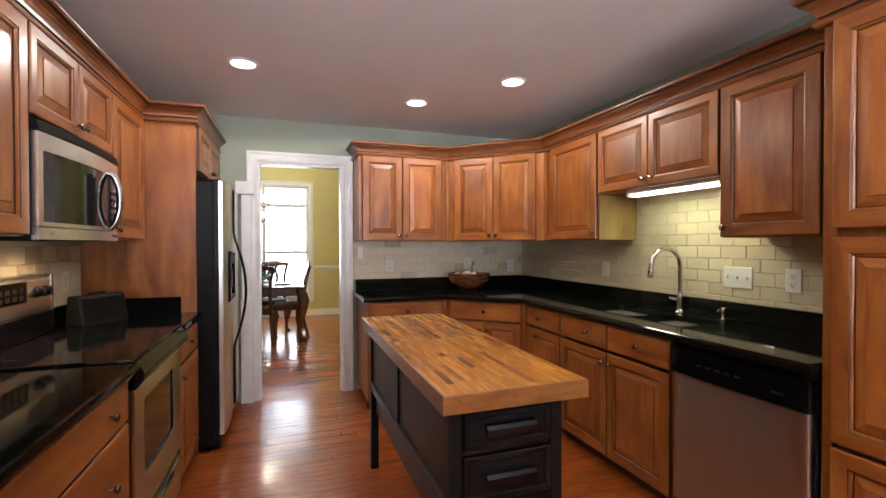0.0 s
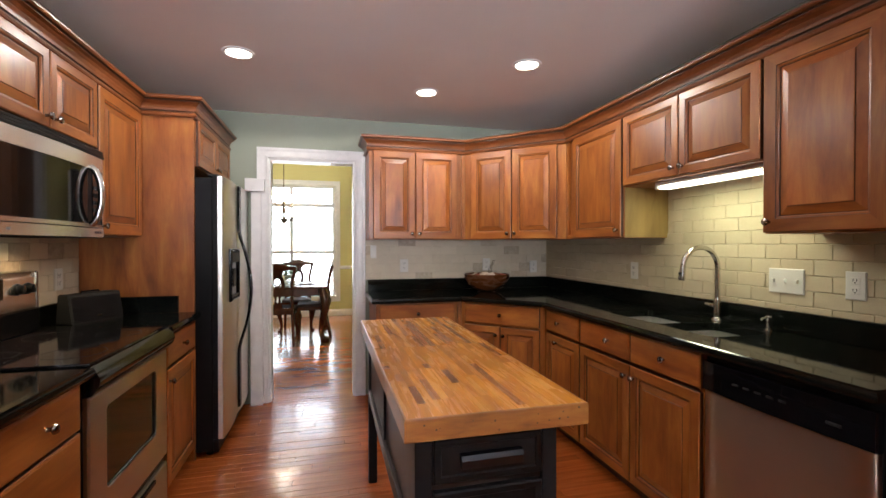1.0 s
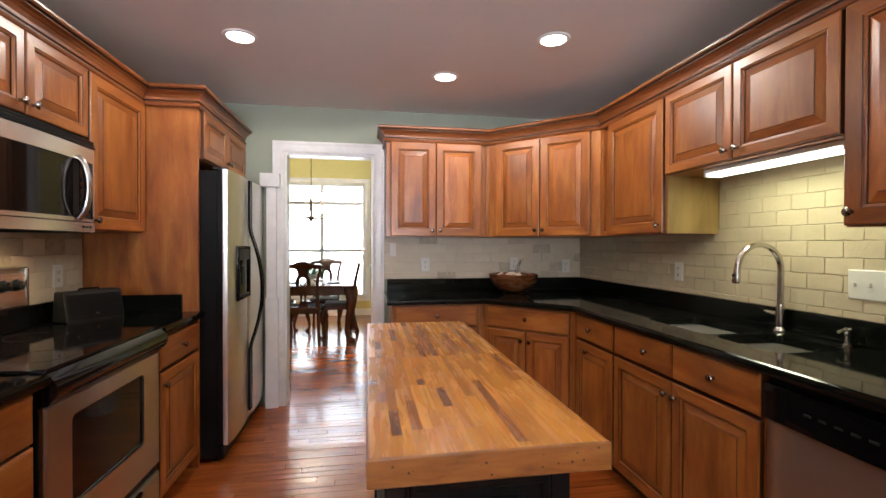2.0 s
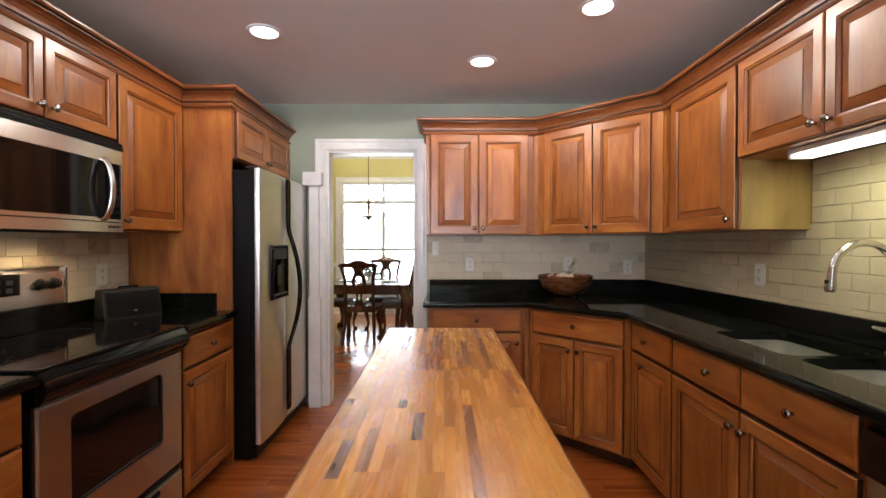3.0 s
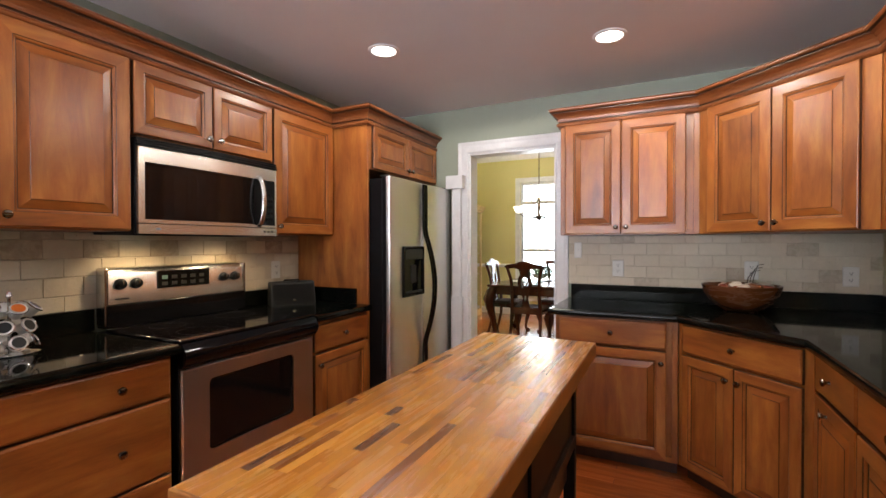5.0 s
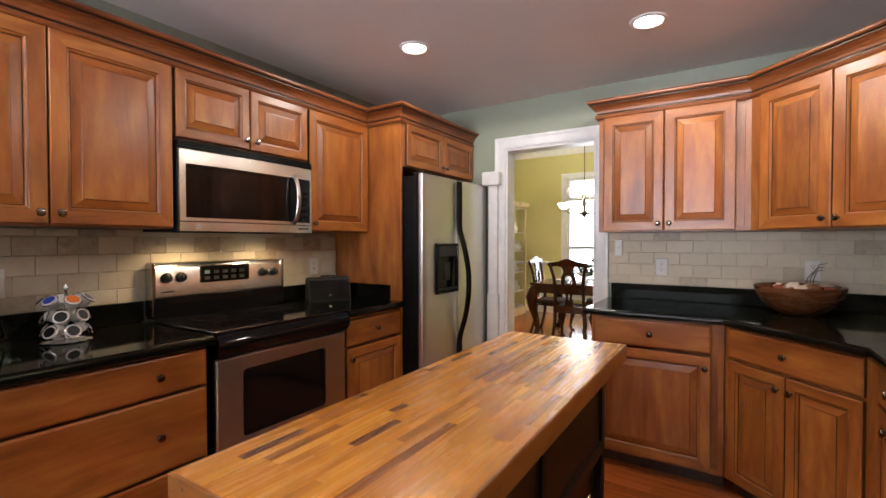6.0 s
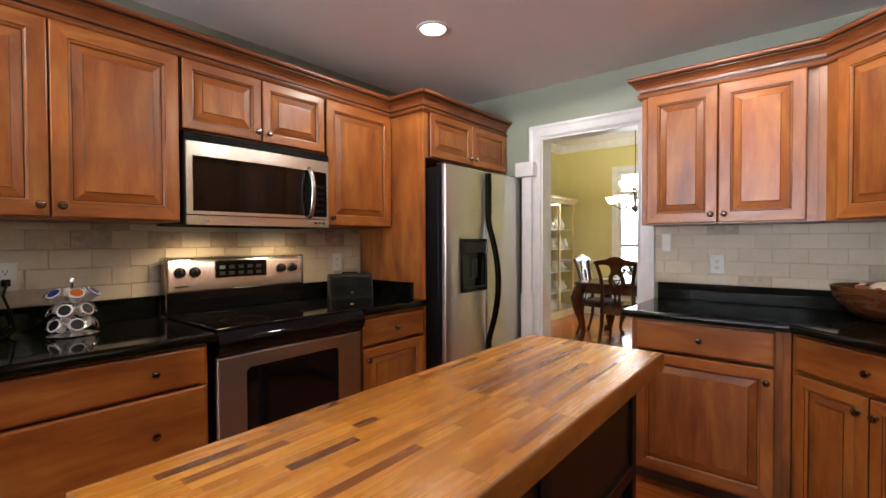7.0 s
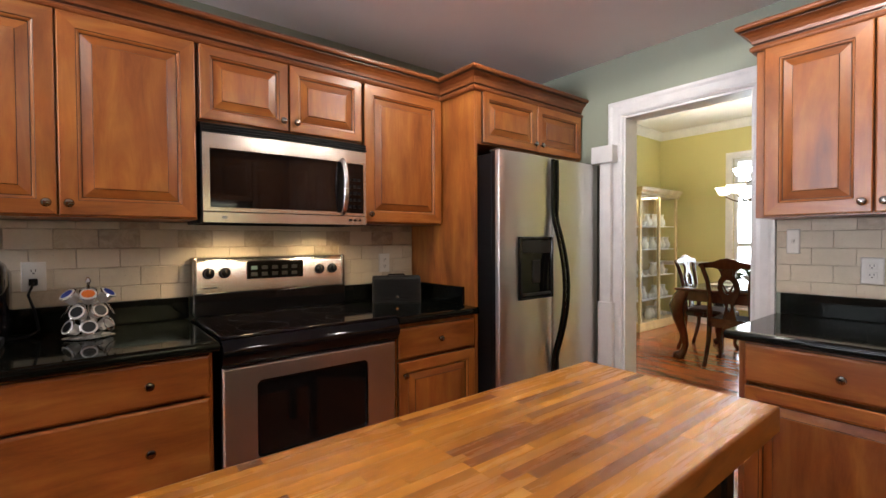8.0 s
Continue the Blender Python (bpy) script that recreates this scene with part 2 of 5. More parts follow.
BOUNCE_GROUND = plaster("pale_bounce_ground", (0.50, 0.48, 0.44), 0.85)
LEAF = mat("leaf_green", (0.05, 0.09, 0.03), 0.5)
STEM = mat("dry_stem", (0.05, 0.035, 0.02), 0.6)
SEAT_CLOTH = mat("dark_seat_cloth", (0.07, 0.035, 0.022), 0.8)
SHELL = mat("pale_shell", (0.62, 0.52, 0.42), 0.5)
SHELL_RED = mat("red_pod", (0.26, 0.06, 0.03), 0.5)
BRASS = mat("dark_bronze", (0.10, 0.075, 0.05), 0.35, 0.8)


# ---- mesh helpers ----
def part(name, bm, material, parent=None, label="", smooth=False, crisp=False):
    """Links a bmesh as one mesh object, under a thing or a part if one is given."""
    me = bpy.data.meshes.new(name)
    bmesh.ops.recalc_face_normals(bm, faces=bm.faces)
    bm.to_mesh(me)
    bm.free()
    for k in material if isinstance(material, (list, tuple)) else [material]:
        me.materials.append(k)
    if smooth:
        for p in me.polygons:
            p.use_smooth = True
        me.set_sharp_from_angle(angle=radians(40))
        if crisp:
            big = max(p.area for p in me.polygons) * 0.004
            for p in me.polygons:
                if p.area > big and abs(p.normal.z) > 0.999:
                    p.use_smooth = False
    ob = new(name, me)
    if parent:
        ob.parent = parent
    return tagged(ob, label)


def root(name, m, label, category, group="", kind=""):
    ob = new(name)
    ob.empty_display_size = 0.05
    ob.matrix_basis = m
    return tagged(ob, label, category, group, kind)


def box(bm, x0, x1, y0, y1, z0, z1, bevel=0.0, mi=0, seg=2):
    vs = [bm.verts.new((x, y, z)) for x in (x0, x1) for y in (y0, y1) for z in (z0, z1)]
    fs = [bm.faces.new([vs[i] for i in q]) for q in ((0, 1, 3, 2), (4, 6, 7, 5), (0, 4, 5, 1), (2, 3, 7, 6), (0, 2, 6, 4), (1, 5, 7, 3))]
    for q in fs:
        q.material_index = mi
    if bevel:
        es = list({e for q in fs for e in q.edges})
        r = bmesh.ops.bevel(bm, geom=es, offset=bevel, segments=seg, profile=0.5, affect="EDGES")
        for q in r["faces"]:
            q.material_index = mi
    return bm


def boxed(*a, **k):
    return box(bmesh.new(), *a, **k)


def prism(bm, poly, z0, z1, mi=0):
    lo = [bm.verts.new((x, y, z0)) for x, y in poly]
    hi = [bm.verts.new((x, y, z1)) for x, y in poly]
    n = len(poly)
    fs = [bm.faces.new(lo[::-1]), bm.faces.new(hi)] + [bm.faces.new((lo[i], lo[(i + 1) % n], hi[(i + 1) % n], hi[i])) for i in range(n)]
    for q in fs:
        q.material_index = mi
    return bm


def lathe(bm, profile, seg=20, c=(0, 0, 0), axis="z", mi=0, m=None):
    """Turns (radius, height) pairs round an axis through c."""
    rings = []
    for r, h in profile:
        ring = []
        for i in range(seg):
            a = 2 * math.pi * i / seg
            u, w = r * math.cos(a), r * math.sin(a)
            p = {"z": (u, w, h), "y": (u, h, w), "x": (h, u, w)}[axis]
            p = Vector(p) if m is None else m @ Vector(p)
            ring.append(bm.verts.new(p + Vector(c)))
        rings.append(ring)
    for a, b in zip(rings, rings[1:]):
        for i in range(seg):
            q = bm.faces.new((a[i], a[(i + 1) % seg], b[(i + 1) % seg], b[i]))
            q.material_index = mi
    for end in (rings[0], rings[-1]):
        bm.faces.new(end).material_index = mi
    return bm


def tube(bm, pts, r, seg=10, mi=0):
    """A round bar along points; r is one radius or one for each point."""
    pts = [Vector(p) for p in pts]
    rs = r if isinstance(r, (list, tuple)) else [r] * len(pts)
    rings, side = [], None
    for i, p in enumerate(pts):
        d = (pts[min(i + 1, len(pts) - 1)] - pts[max(i - 1, 0)]).normalized()
        if side is None:
            side = d.orthogonal().normalized()
        side = (side - d * side.dot(d)).normalized()
        up = d.cross(side)
        rings.append([bm.verts.new(p + rs[i] * (math.cos(a) * side + math.sin(a) * up)) for a in (2 * math.pi * k / seg for k in range(seg))])
    for a, b in zip(rings, rings[1:]):
        for i in range(seg):
            bm.faces.new((a[i], a[(i + 1) % seg], b[(i + 1) % seg], b[i])).material_index = mi
    bm.faces.new(rings[0]).material_index = mi
    bm.faces.new(rings[-1]).material_index = mi
    return bm


def arc(n, f):
    return [f(i / n) for i in range(n + 1)]


def offset_poly(poly, d):
    """The outline moved inwards by d, corners mitred (counter-clockwise outline)."""
    out, n = [], len(poly)
    for i in range(n):
        a, p, b = (Vector(poly[(i + k) % n]) for k in (-1, 0, 1))
        n1, n2 = ((q - o).normalized() for o, q in ((a, p), (p, b)))
        n1, n2 = Vector((-n1.y, n1.x)), Vector((-n2.y, n2.x))
        out.append(p + d * (n1 + n2) / (1 + n1.dot(n2)))
    return out


def slab(bm, poly, holes, profile):
    """A worktop: an outline with holes; profile lists (inset, height) of the rounded edge from below to the top."""
    rings = [[bm.verts.new((p.x, p.y, z)) for p in offset_poly(poly, d)] for d, z in profile]
    z0, z1 = profile[0][1], profile[-1][1]
    holes_v = [[[bm.verts.new((x, y, z)) for x, y in h] for z in (z0, z1)] for h in holes]
    for rs in [rings] + holes_v:
        for a, b in zip(rs, rs[1:]):
            for i in range(len(a)):
                bm.faces.new((a[i], a[(i + 1) % len(a)], b[(i + 1) % len(a)], b[i]))
    for k, ring in ((0, rings[0]), (1, rings[-1])):
        es = []
        for lp in [ring] + [h[k] for h in holes_v]:
            for i in range(len(lp)):
                e = bm.edges.get((lp[i], lp[(i + 1) % len(lp)]))
                es.append(e)
        bmesh.ops.triangle_fill(bm, edges=es, use_beauty=True)
    return bm


def moulding(bm, path, profile, mi=0, dark=()):
    """Sweeps (outwards, height) pairs along a plan path, mitred; outwards is to the right of the way."""
    path = [Vector(p) for p in path]
    cols = []
    for i, p in enumerate(path):
        ns = []
        if i:
            d = (p - path[i - 1]).normalized()
            ns.append(Vector((d.y, -d.x)))
        if i < len(path) - 1:
            d = (path[i + 1] - p).normalized()
            ns.append(Vector((d.y, -d.x)))
        nn = ns[0] if len(ns) == 1 else (ns[0] + ns[1]) / (1 + ns[0].dot(ns[1]))
        cols.append([bm.verts.new((p.x + nn.x * o, p.y + nn.y * o, z)) for o, z in profile])
    k = len(profile)
    for a, b in zip(cols, cols[1:]):
        for i in range(k):
            bm.faces.new((a[i], a[(i + 1) % k], b[(i + 1) % k], b[i])).material_index = 1 if i in dark else mi
    bm.faces.new(cols[0]).material_index = mi
    bm.faces.new(cols[-1]).material_index = mi
    return bm


def rings(bm, w, h, steps, mats, cap):
    """Nested rectangles in the xz plane: steps of (inset, y); mats gives (side, rail) slots for each strip."""
    loops = [[bm.verts.new(p) for p in ((d, y, d), (w - d, y, d), (w - d, y, h - d), (d, y, h - d))] for d, y in steps]
    for (a, b), (side, rail) in zip(zip(loops, loops[1:]), mats):
        for i in range(4):
            bm.faces.new((a[i], a[(i + 1) % 4], b[(i + 1) % 4], b[i])).material_index = rail if i % 2 == 0 else side
    if cap is not None:
        bm.faces.new(loops[-1]).material_index = cap
    return loops


def rounded(x0, x1, y0, y1, r, n=5):
    out = []
    for cx, cy, a0 in ((x1 - r, y1 - r, 0), (x0 + r, y1 - r, 90), (x0 + r, y0 + r, 180), (x1 - r, y0 + r, 270)):
        out += [(cx + r * math.cos(radians(a0 + 90 * k / n)), cy + r * math.sin(radians(a0 + 90 * k / n))) for k in range(n + 1)]
    return out


# ---- structure ----
def struct(name, bm, material, label, category="wall", parent=None):
    ob = part(name, bm, material, parent, label)
    return tagged(ob, label, category, kind="structure")


T = 0.12
bm = bmesh.new()
box(bm, XL - T, XR + T, YF - T, YB, -0.10, -0.012)
box(bm, DXL - T, XR + T, YB, DYB + T, -0.10, -0.012)
floor = struct("floor", bm, JOINT, "glossy reddish oak strip floor through kitchen and dining room", "floor")
struct("wall_left", boxed(XL - T, XL, YF - T, YB, 0, ZC), SAGE, "sage green painted wall behind the range cabinets")
bm = bmesh.new()
box(bm, XR, XR + T, YF - T, YB + WT, 0, ZC)
struct("wall_right", bm, SAGE, "sage green painted wall behind the sink cabinets")
bm = bmesh.new()
box(bm, XL - T, OPX0, YB, YB + WT, 0, ZC)
box(bm, OPX1, XR, YB, YB + WT, 0, ZC)
box(bm, OPX0, OPX1, YB, YB + WT, OPZ, ZC)
box(bm, DXL - T, DXR + T, YB, YB + WT, ZC + 0.10, DZC)
box(bm, DXL - T, XL - T, YB, YB + WT, 0, ZC + 0.10)
struct("wall_back", bm, SAGE, "sage green painted wall with a cased doorway")
bm = bmesh.new()      # the dining room's side of the same wall
box(bm, DXL, OPX0, YB + WT, YB + WT + 0.012, 0, DZC)
box(bm, OPX1, DXR, YB + WT, YB + WT + 0.012, 0, DZC)
box(bm, OPX0, OPX1, YB + WT, YB + WT + 0.012, OPZ, DZC)
struct("wall_dining_near", bm, OLIVE, "yellow-green dining room wall round the doorway")
PX0, PX1, PZ0, PZ = -0.60, 1.50, 0.92, 2.1
bm = bmesh.new()
box(bm, XL - T, PX0, YF - T, YF, 0, ZC)
box(bm, PX1, XR + T, YF - T, YF, 0, ZC)
box(bm, PX0, PX1, YF - T, YF, PZ, ZC)
box(bm, PX0, PX1, YF - T, YF, 0, PZ0)
struct("wall_front", bm, SAGE, "sage green painted wall with a wide window")
struct("ceiling", boxed(XL - T, XR + T, YF - T, YB + WT, ZC, ZC + 0.10), CEIL, "flat white kitchen ceiling", "ceiling")
struct("ceiling_dining", boxed(DXL - T, DXR + T, YB, DYB + T, DZC, DZC + 0.10), CEIL_D, "white dining room ceiling", "ceiling")
struct("wall_dining_left", boxed(DXL - T, DXL, YB + WT, DYB + T, 0, DZC), OLIVE, "yellow-green painted dining room wall")
struct("wall_dining_right", boxed(DXR, DXR + T, YB + WT, DYB + T, 0, DZC), OLIVE, "yellow-green painted dining room wall")
WX0, WX1, WZ0, WZ1 = -1.06, 0.48, 0.355, 2.41
bm = bmesh.new()
box(bm, DXL, WX0, DYB, DYB + T, 0, DZC)
box(bm, WX1, DXR, DYB, DYB + T, 0, DZC)
box(bm, WX0, WX1, DYB, DYB + T, 0, WZ0)
box(bm, WX0, WX1, DYB, DYB + T, WZ1, DZC)
struct("wall_dining_far", bm, OLIVE, "yellow-green dining room wall with a tall window")

CASING = [(0, 0), (0, 0.014), (0.012, 0.020), (0.030, 0.017), (0.062, 0.017), (0.078, 0.022), (0.092, 0.022), (0.092, 0)]


def casing(name, x0, x1, z0, z1, y, sill, label, w=1.0):
    """Moulded boards round an opening in a wall at y, on its side towards -y."""
    bm = bmesh.new()
    k = len(CASING)
    corners = [((x0, z0), (-1, 0)), ((x0, z1), (-1, 1)), ((x1, z1), (1, 1)), ((x1, z0), (1, 0))]
    if sill:
        corners = [((x0, z0), (-1, -1))] + corners[1:3] + [((x1, z0), (1, -1)), ((x0, z0), (-1, -1))]
    cols = [[bm.verts.new((cx + dx * o * w, y - out, cz + dz * o * w)) for o, out in CASING] for (cx, cz), (dx, dz) in corners]
    for a, b in zip(cols, cols[1:]):
        for i in range(k):
            bm.faces.new((a[i], a[(i + 1) % k], b[(i + 1) % k], b[i]))
    if not sill:
        bm.faces.new(cols[0]), bm.faces.new(cols[-1])
    return struct(name, bm, WHITE, label, "trim")


casing("trim_doorway", OPX0, OPX1, 0, OPZ, YB, False, "white moulded casing round the doorway")
bm = bmesh.new()
box(bm, OPX0, OPX0 + 0.014, YB - 0.003, YB + WT + 0.014, 0, OPZ - 0.014)
box(bm, OPX1 - 0.014, OPX1, YB - 0.003, YB + WT + 0.014, 0, OPZ - 0.014)
box(bm, OPX0, OPX1, YB - 0.003, YB + WT + 0.014, OPZ - 0.014, OPZ)
struct("trim_door_lining", bm, WHITE, "white painted lining inside the doorway", "trim")

bm = bmesh.new()      # white post with a square cap between refrigerator and doorway
box(bm, -0.265, -0.170, YB - 0.060, YB - 0.024, 0, 0.875, 0.003)
box(bm, -0.258, -0.182, YB - 0.054, YB - 0.024, 0.875, 1.752, 0.003)
box(bm, -0.300, -0.152, YB - 0.085, YB - 0.024, 1.752, 1.858, 0.004)
struct("trim_post", bm, WHITE, "white painted post with square cap beside the doorway", "trim")

BASE = [(0, 0), (0.016, 0), (0.016, 0.085), (0.010, 0.10), (0.006, 0.118), (0, 0.118)]
bm = bmesh.new()
moulding(bm, [(DXR, DYB), (DXL, DYB), (DXL, YB + WT + 0.012)][::-1], BASE)
struct("baseboard", bm, WHITE, "white moulded baseboard round the dining room", "baseboard")
RAIL = [(0, 0.865), (0.010, 0.872), (0.022, 0.895), (0.026, 0.912), (0.012, 0.925), (0, 0.93)]
bm = bmesh.new()
moulding(bm, [(DXL, YB + WT + 0.012), (DXL, DYB), (WX0 - 0.095, DYB)], RAIL)
moulding(bm, [(WX1 + 0.095, DYB), (DXR, DYB)], RAIL)
struct("trim_chair_rail", bm, WHITE, "white chair rail on the dining room walls", "trim")
CR = [(0, DZC - 0.11), (0.012, DZC - 0.11), (0.030, DZC - 0.075), (0.075, DZC - 0.025), (0.095, DZC - 0.012), (0.095, DZC), (0, DZC)]
bm = bmesh.new()
moulding(bm, [(DXL, YB + WT + 0.012), (DXL, DYB), (DXR, DYB)], CR)
struct("trim_crown", bm, WHITE, "white crown moulding under the dining room ceiling", "trim")

# dining room window: double-hung sashes with a transom above
win = struct("window_1", boxed(WX0, WX0 + 0.03, DYB + 0.02, DYB + T, WZ0, WZ1), WHITE, "tall white window with blown-out daylight behind", "window")
casing("trim_window", WX0, WX1, WZ0, WZ1, DYB, True, "white moulded casing round the dining window")
part("jamb", boxed(WX1 - 0.03, WX1, DYB + 0.02, DYB + T, WZ0, WZ1), WHITE, win)
part("head", boxed(WX0 + 0.03, WX1 - 0.03, DYB + 0.02, DYB + T, WZ1 - 0.03, WZ1), WHITE, win)
part("window_sill", boxed(WX0 - 0.02, WX1 + 0.02, DYB - 0.05, DYB + T, WZ0 - 0.012, WZ0 + 0.022, 0.006), WHITE, win)
part("mullion", boxed(-0.313, -0.277, DYB + 0.02, DYB + T, WZ0 + 0.022, WZ1 - 0.03), WHITE, win)
part("transom_bar", boxed(WX0 + 0.03, WX1 - 0.03, DYB + 0.015, DYB + T, 2.032, 2.070), WHITE, win)
for x0, x1 in ((WX0 + 0.03, -0.313), (-0.277, WX1 - 0.03)):
    part("meeting_rail", boxed(x0, x1, DYB + 0.035, DYB + 0.085, 1.172, 1.198), WHITE, win)
    for z0, z1 in ((WZ0 + 0.022, 1.172), (1.198, 2.032), (2.070, WZ1 - 0.03)):
        bm = bmesh.new()
        box(bm, x0, x0 + 0.014, DYB + 0.04, DYB + 0.08, z0, z1)
        box(bm, x1 - 0.014, x1, DYB + 0.04, DYB + 0.08, z0, z1)
        box(bm, x0 + 0.014, x1 - 0.014, DYB + 0.04, DYB + 0.08, z0, z0 + 0.014)
        box(bm, x0 + 0.014, x1 - 0.014, DYB + 0.04, DYB + 0.08, z1 - 0.014, z1)
        sash = part("sash", bm, WHITE, win)
        pane = part("pane", boxed(x0 + 0.014, x1 - 0.014, DYB + 0.057, DYB + 0.061, z0 + 0.014, z1 - 0.014), GLASS, sash)
        pane.visible_shadow = False

# wide window behind the camera
pat = struct("window_2", boxed(PX0, PX0 + 0.06, YF - 0.09, YF - 0.03, PZ0, PZ), WHITE, "wide white window with two sashes", "window")
part("stile", boxed(PX1 - 0.06, PX1, YF - 0.09, YF - 0.03, PZ0, PZ), WHITE, pat)
part("stile", boxed(0.40, 0.50, YF - 0.09, YF - 0.03, PZ0, PZ), WHITE, pat)
for x0, x1 in ((PX0 + 0.06, 0.40), (0.50, PX1 - 0.06)):
    part("rail", boxed(x0, x1, YF - 0.09, YF - 0.03, PZ0, PZ0 + 0.06), WHITE, pat)
    part("rail", boxed(x0, x1, YF - 0.09, YF - 0.03, PZ - 0.06, PZ), WHITE, pat)
    pane = part("pane", boxed(x0, x1, YF - 0.062, YF - 0.058, PZ0 + 0.06, PZ - 0.06), GLASS, pat)
    pane.visible_shadow = False
tagged(part("backdrop", boxed(-7, 7, DYB + 6.0, DYB + 6.02, -1, 7), OUTSIDE, None, "pale bright haze of daylight outside"), category="backdrop", kind="structure")
# Made-up pale ground that reflects daylight up through the rear window.
tagged(part("ground", boxed(-60, 60, -60, 60, -0.25, -0.15), BOUNCE_GROUND, None, "pale ground added outside to bounce daylight indoors"), category="ground", kind="structure")


# ---- cabinets ----
FW = 0.064      # width of a door's frame


def knob_bm():
    return lathe(bmesh.new(), [(0.0075, 0), (0.006, -0.006), (0.006, -0.012), (0.0125, -0.017), (0.0155, -0.022), (0.013, -0.027), (0.006, -0.029)], 14, axis="y")


KNOB = None


def knob(parent, x, z, y=-0.02):
    """A round knob; all share one mesh."""
    global KNOB
    if KNOB is None:
        ob = part("knob", knob_bm(), NICKEL, parent, "dark polished nickel knob", smooth=True)
        KNOB = ob.data
    else:
        ob = new("knob", KNOB)
        ob.parent = parent
        tagged(ob, "dark polished nickel knob")
    ob.location = (x, y, z)


def raised_door(parent, x, z, w, h, side="", at="bottom", fw=FW, y=0.0):
    """A raised-panel door at (x, z) on a cabinet's face; side: where its knob is; at: the end it is near."""
    t = 0.021
    bm = bmesh.new()
    rings(bm, w, h, [(0, 0), (0, -t + 0.005), (0.0015, -t + 0.002), (0.005, -t), (fw - 0.011, -t), (fw - 0.009, -t + 0.0025), (fw - 0.004, -t + 0.004), (fw, -t + 0.009), (fw, -0.004)],
          [(2, 2), (0, 1), (0, 1), (0, 1), (2, 2), (0, 1), (0, 1), (2, 2)], None)
    d = part("door", bm, [WOOD_V, WOOD_H, GLAZE], parent)
    d.location = (x, y, z)
    bm = bmesh.new()
    rings(bm, w, h, [(fw - 0.002, -0.004), (fw - 0.002, -t + 0.012), (fw + 0.003, -t + 0.012), (fw + 0.034, -t + 0.0035), (fw + 0.0358, -t + 0.001), (fw + 0.039, -t + 0.0005)],
          [(2, 2), (2, 2), (0, 1), (2, 2), (0, 1)], 0)
    part("panel", bm, [WOOD_V, WOOD_H, GLAZE], d)
    if side:
        knob(d, 0.028 if side == "left" else w - 0.028, 0.042 if at == "bottom" else h - 0.062)
    return d


def drawer(parent, x, z, w, h, knobs=(0.5,)):
    t = 0.021
    bm = bmesh.new()
    rings(bm, w, h, [(0, 0), (0, -t + 0.007), (0.003, -t + 0.003), (0.010, -t)], [(1, 1), (0, 0), (0, 0)], 0)
    d = part("drawer", bm, [WOOD_H, GLAZE], parent)
    d.location = (x, 0, z)
    for k in knobs:
        knob(d, k * w, h / 2)
    return d


def carcass(parent, w, h, d, z0=0.0, frame_w=0.03, side=None, top=None):
    """Box of a cabinet with its face frame, front at y = 0."""
    bm = bmesh.new()
    box(bm, 0.001, w - 0.001, 0.019, d, z0, top or h, mi=0)
    part("body", bm, [side or WOOD_V], parent)
    bm = bmesh.new()
    box(bm, 0.001, frame_w, 0, 0.019, z0, h, 0.001)
    box(bm, w - frame_w, w - 0.001, 0, 0.019, z0, h, 0.001)
    box(bm, frame_w, w - frame_w, 0, 0.019, h - frame_w, h, 0)
    box(bm, frame_w, w - frame_w, 0, 0.019, z0, z0 + frame_w, 0)
    part("face_frame", bm, WOOD_V, parent)


LABEL_U = "glazed maple wall cabinet with raised-panel door"
LABEL_B = "glazed maple base cabinet with drawer and raised-panel door"
ZU0, ZU1 = 1.362, 2.125


def upper(m, w, doors, z0=ZU0, z1=ZU1, d=0.315, label=LABEL_U, side=None):
    c = root("wall_cabinet", m @ Matrix.Translation((0, 0, z0)), label, "cabinet", "kitchen wall cabinets")
    carcass(c, w, z1 - z0, d, side=side)
    for x, dw, sd in doors:
        raised_door(c, x, 0.006, dw, z1 - z0 - 0.045, sd, "bottom", FW if z1 - z0 > 0.5 else 0.052)
    return c


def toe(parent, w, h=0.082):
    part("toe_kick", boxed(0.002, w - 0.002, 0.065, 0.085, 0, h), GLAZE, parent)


LEFT = lambda y, z=0, x=-0.73: pose(x, y, z, 0, 0, 90)
BACK = lambda x, y=3.865, z=0: pose(x, y, z, 0, 0, 0)
RIGHT = lambda y, z=0, x=2.10: pose(x, y, z, 0, 0, -90)

# wall cabinets: left run
upper(LEFT(1.045), 0.875, [(0.005, 0.429, "right"), (0.439, 0.431, "left")], label="glazed maple wall cabinet with two raised-panel doors")
upper(LEFT(1.923), 0.758, [(0.006, 0.368, "right"), (0.380, 0.372, "left")], z0=1.772, label="short glazed maple wall cabinet above the microwave")
upper(LEFT(2.684), 0.522, [(0.006, 0.508, "left")])
c = upper(LEFT(3.231, 0, -0.440), 0.947, [(0.030, 0.450, "right"), (0.484, 0.450, "left")], z0=1.80, d=0.60, label="short glazed maple cabinet above the refrigerator")
p = part("end_panel", boxed(XL + 0.002, -0.438, 3.209, 3.230, 0, ZU1, 0.0015), WOOD_V, c, "tall maple end panel down to the floor")
p.matrix_parent_inverse = c.matrix_basis.inverted()
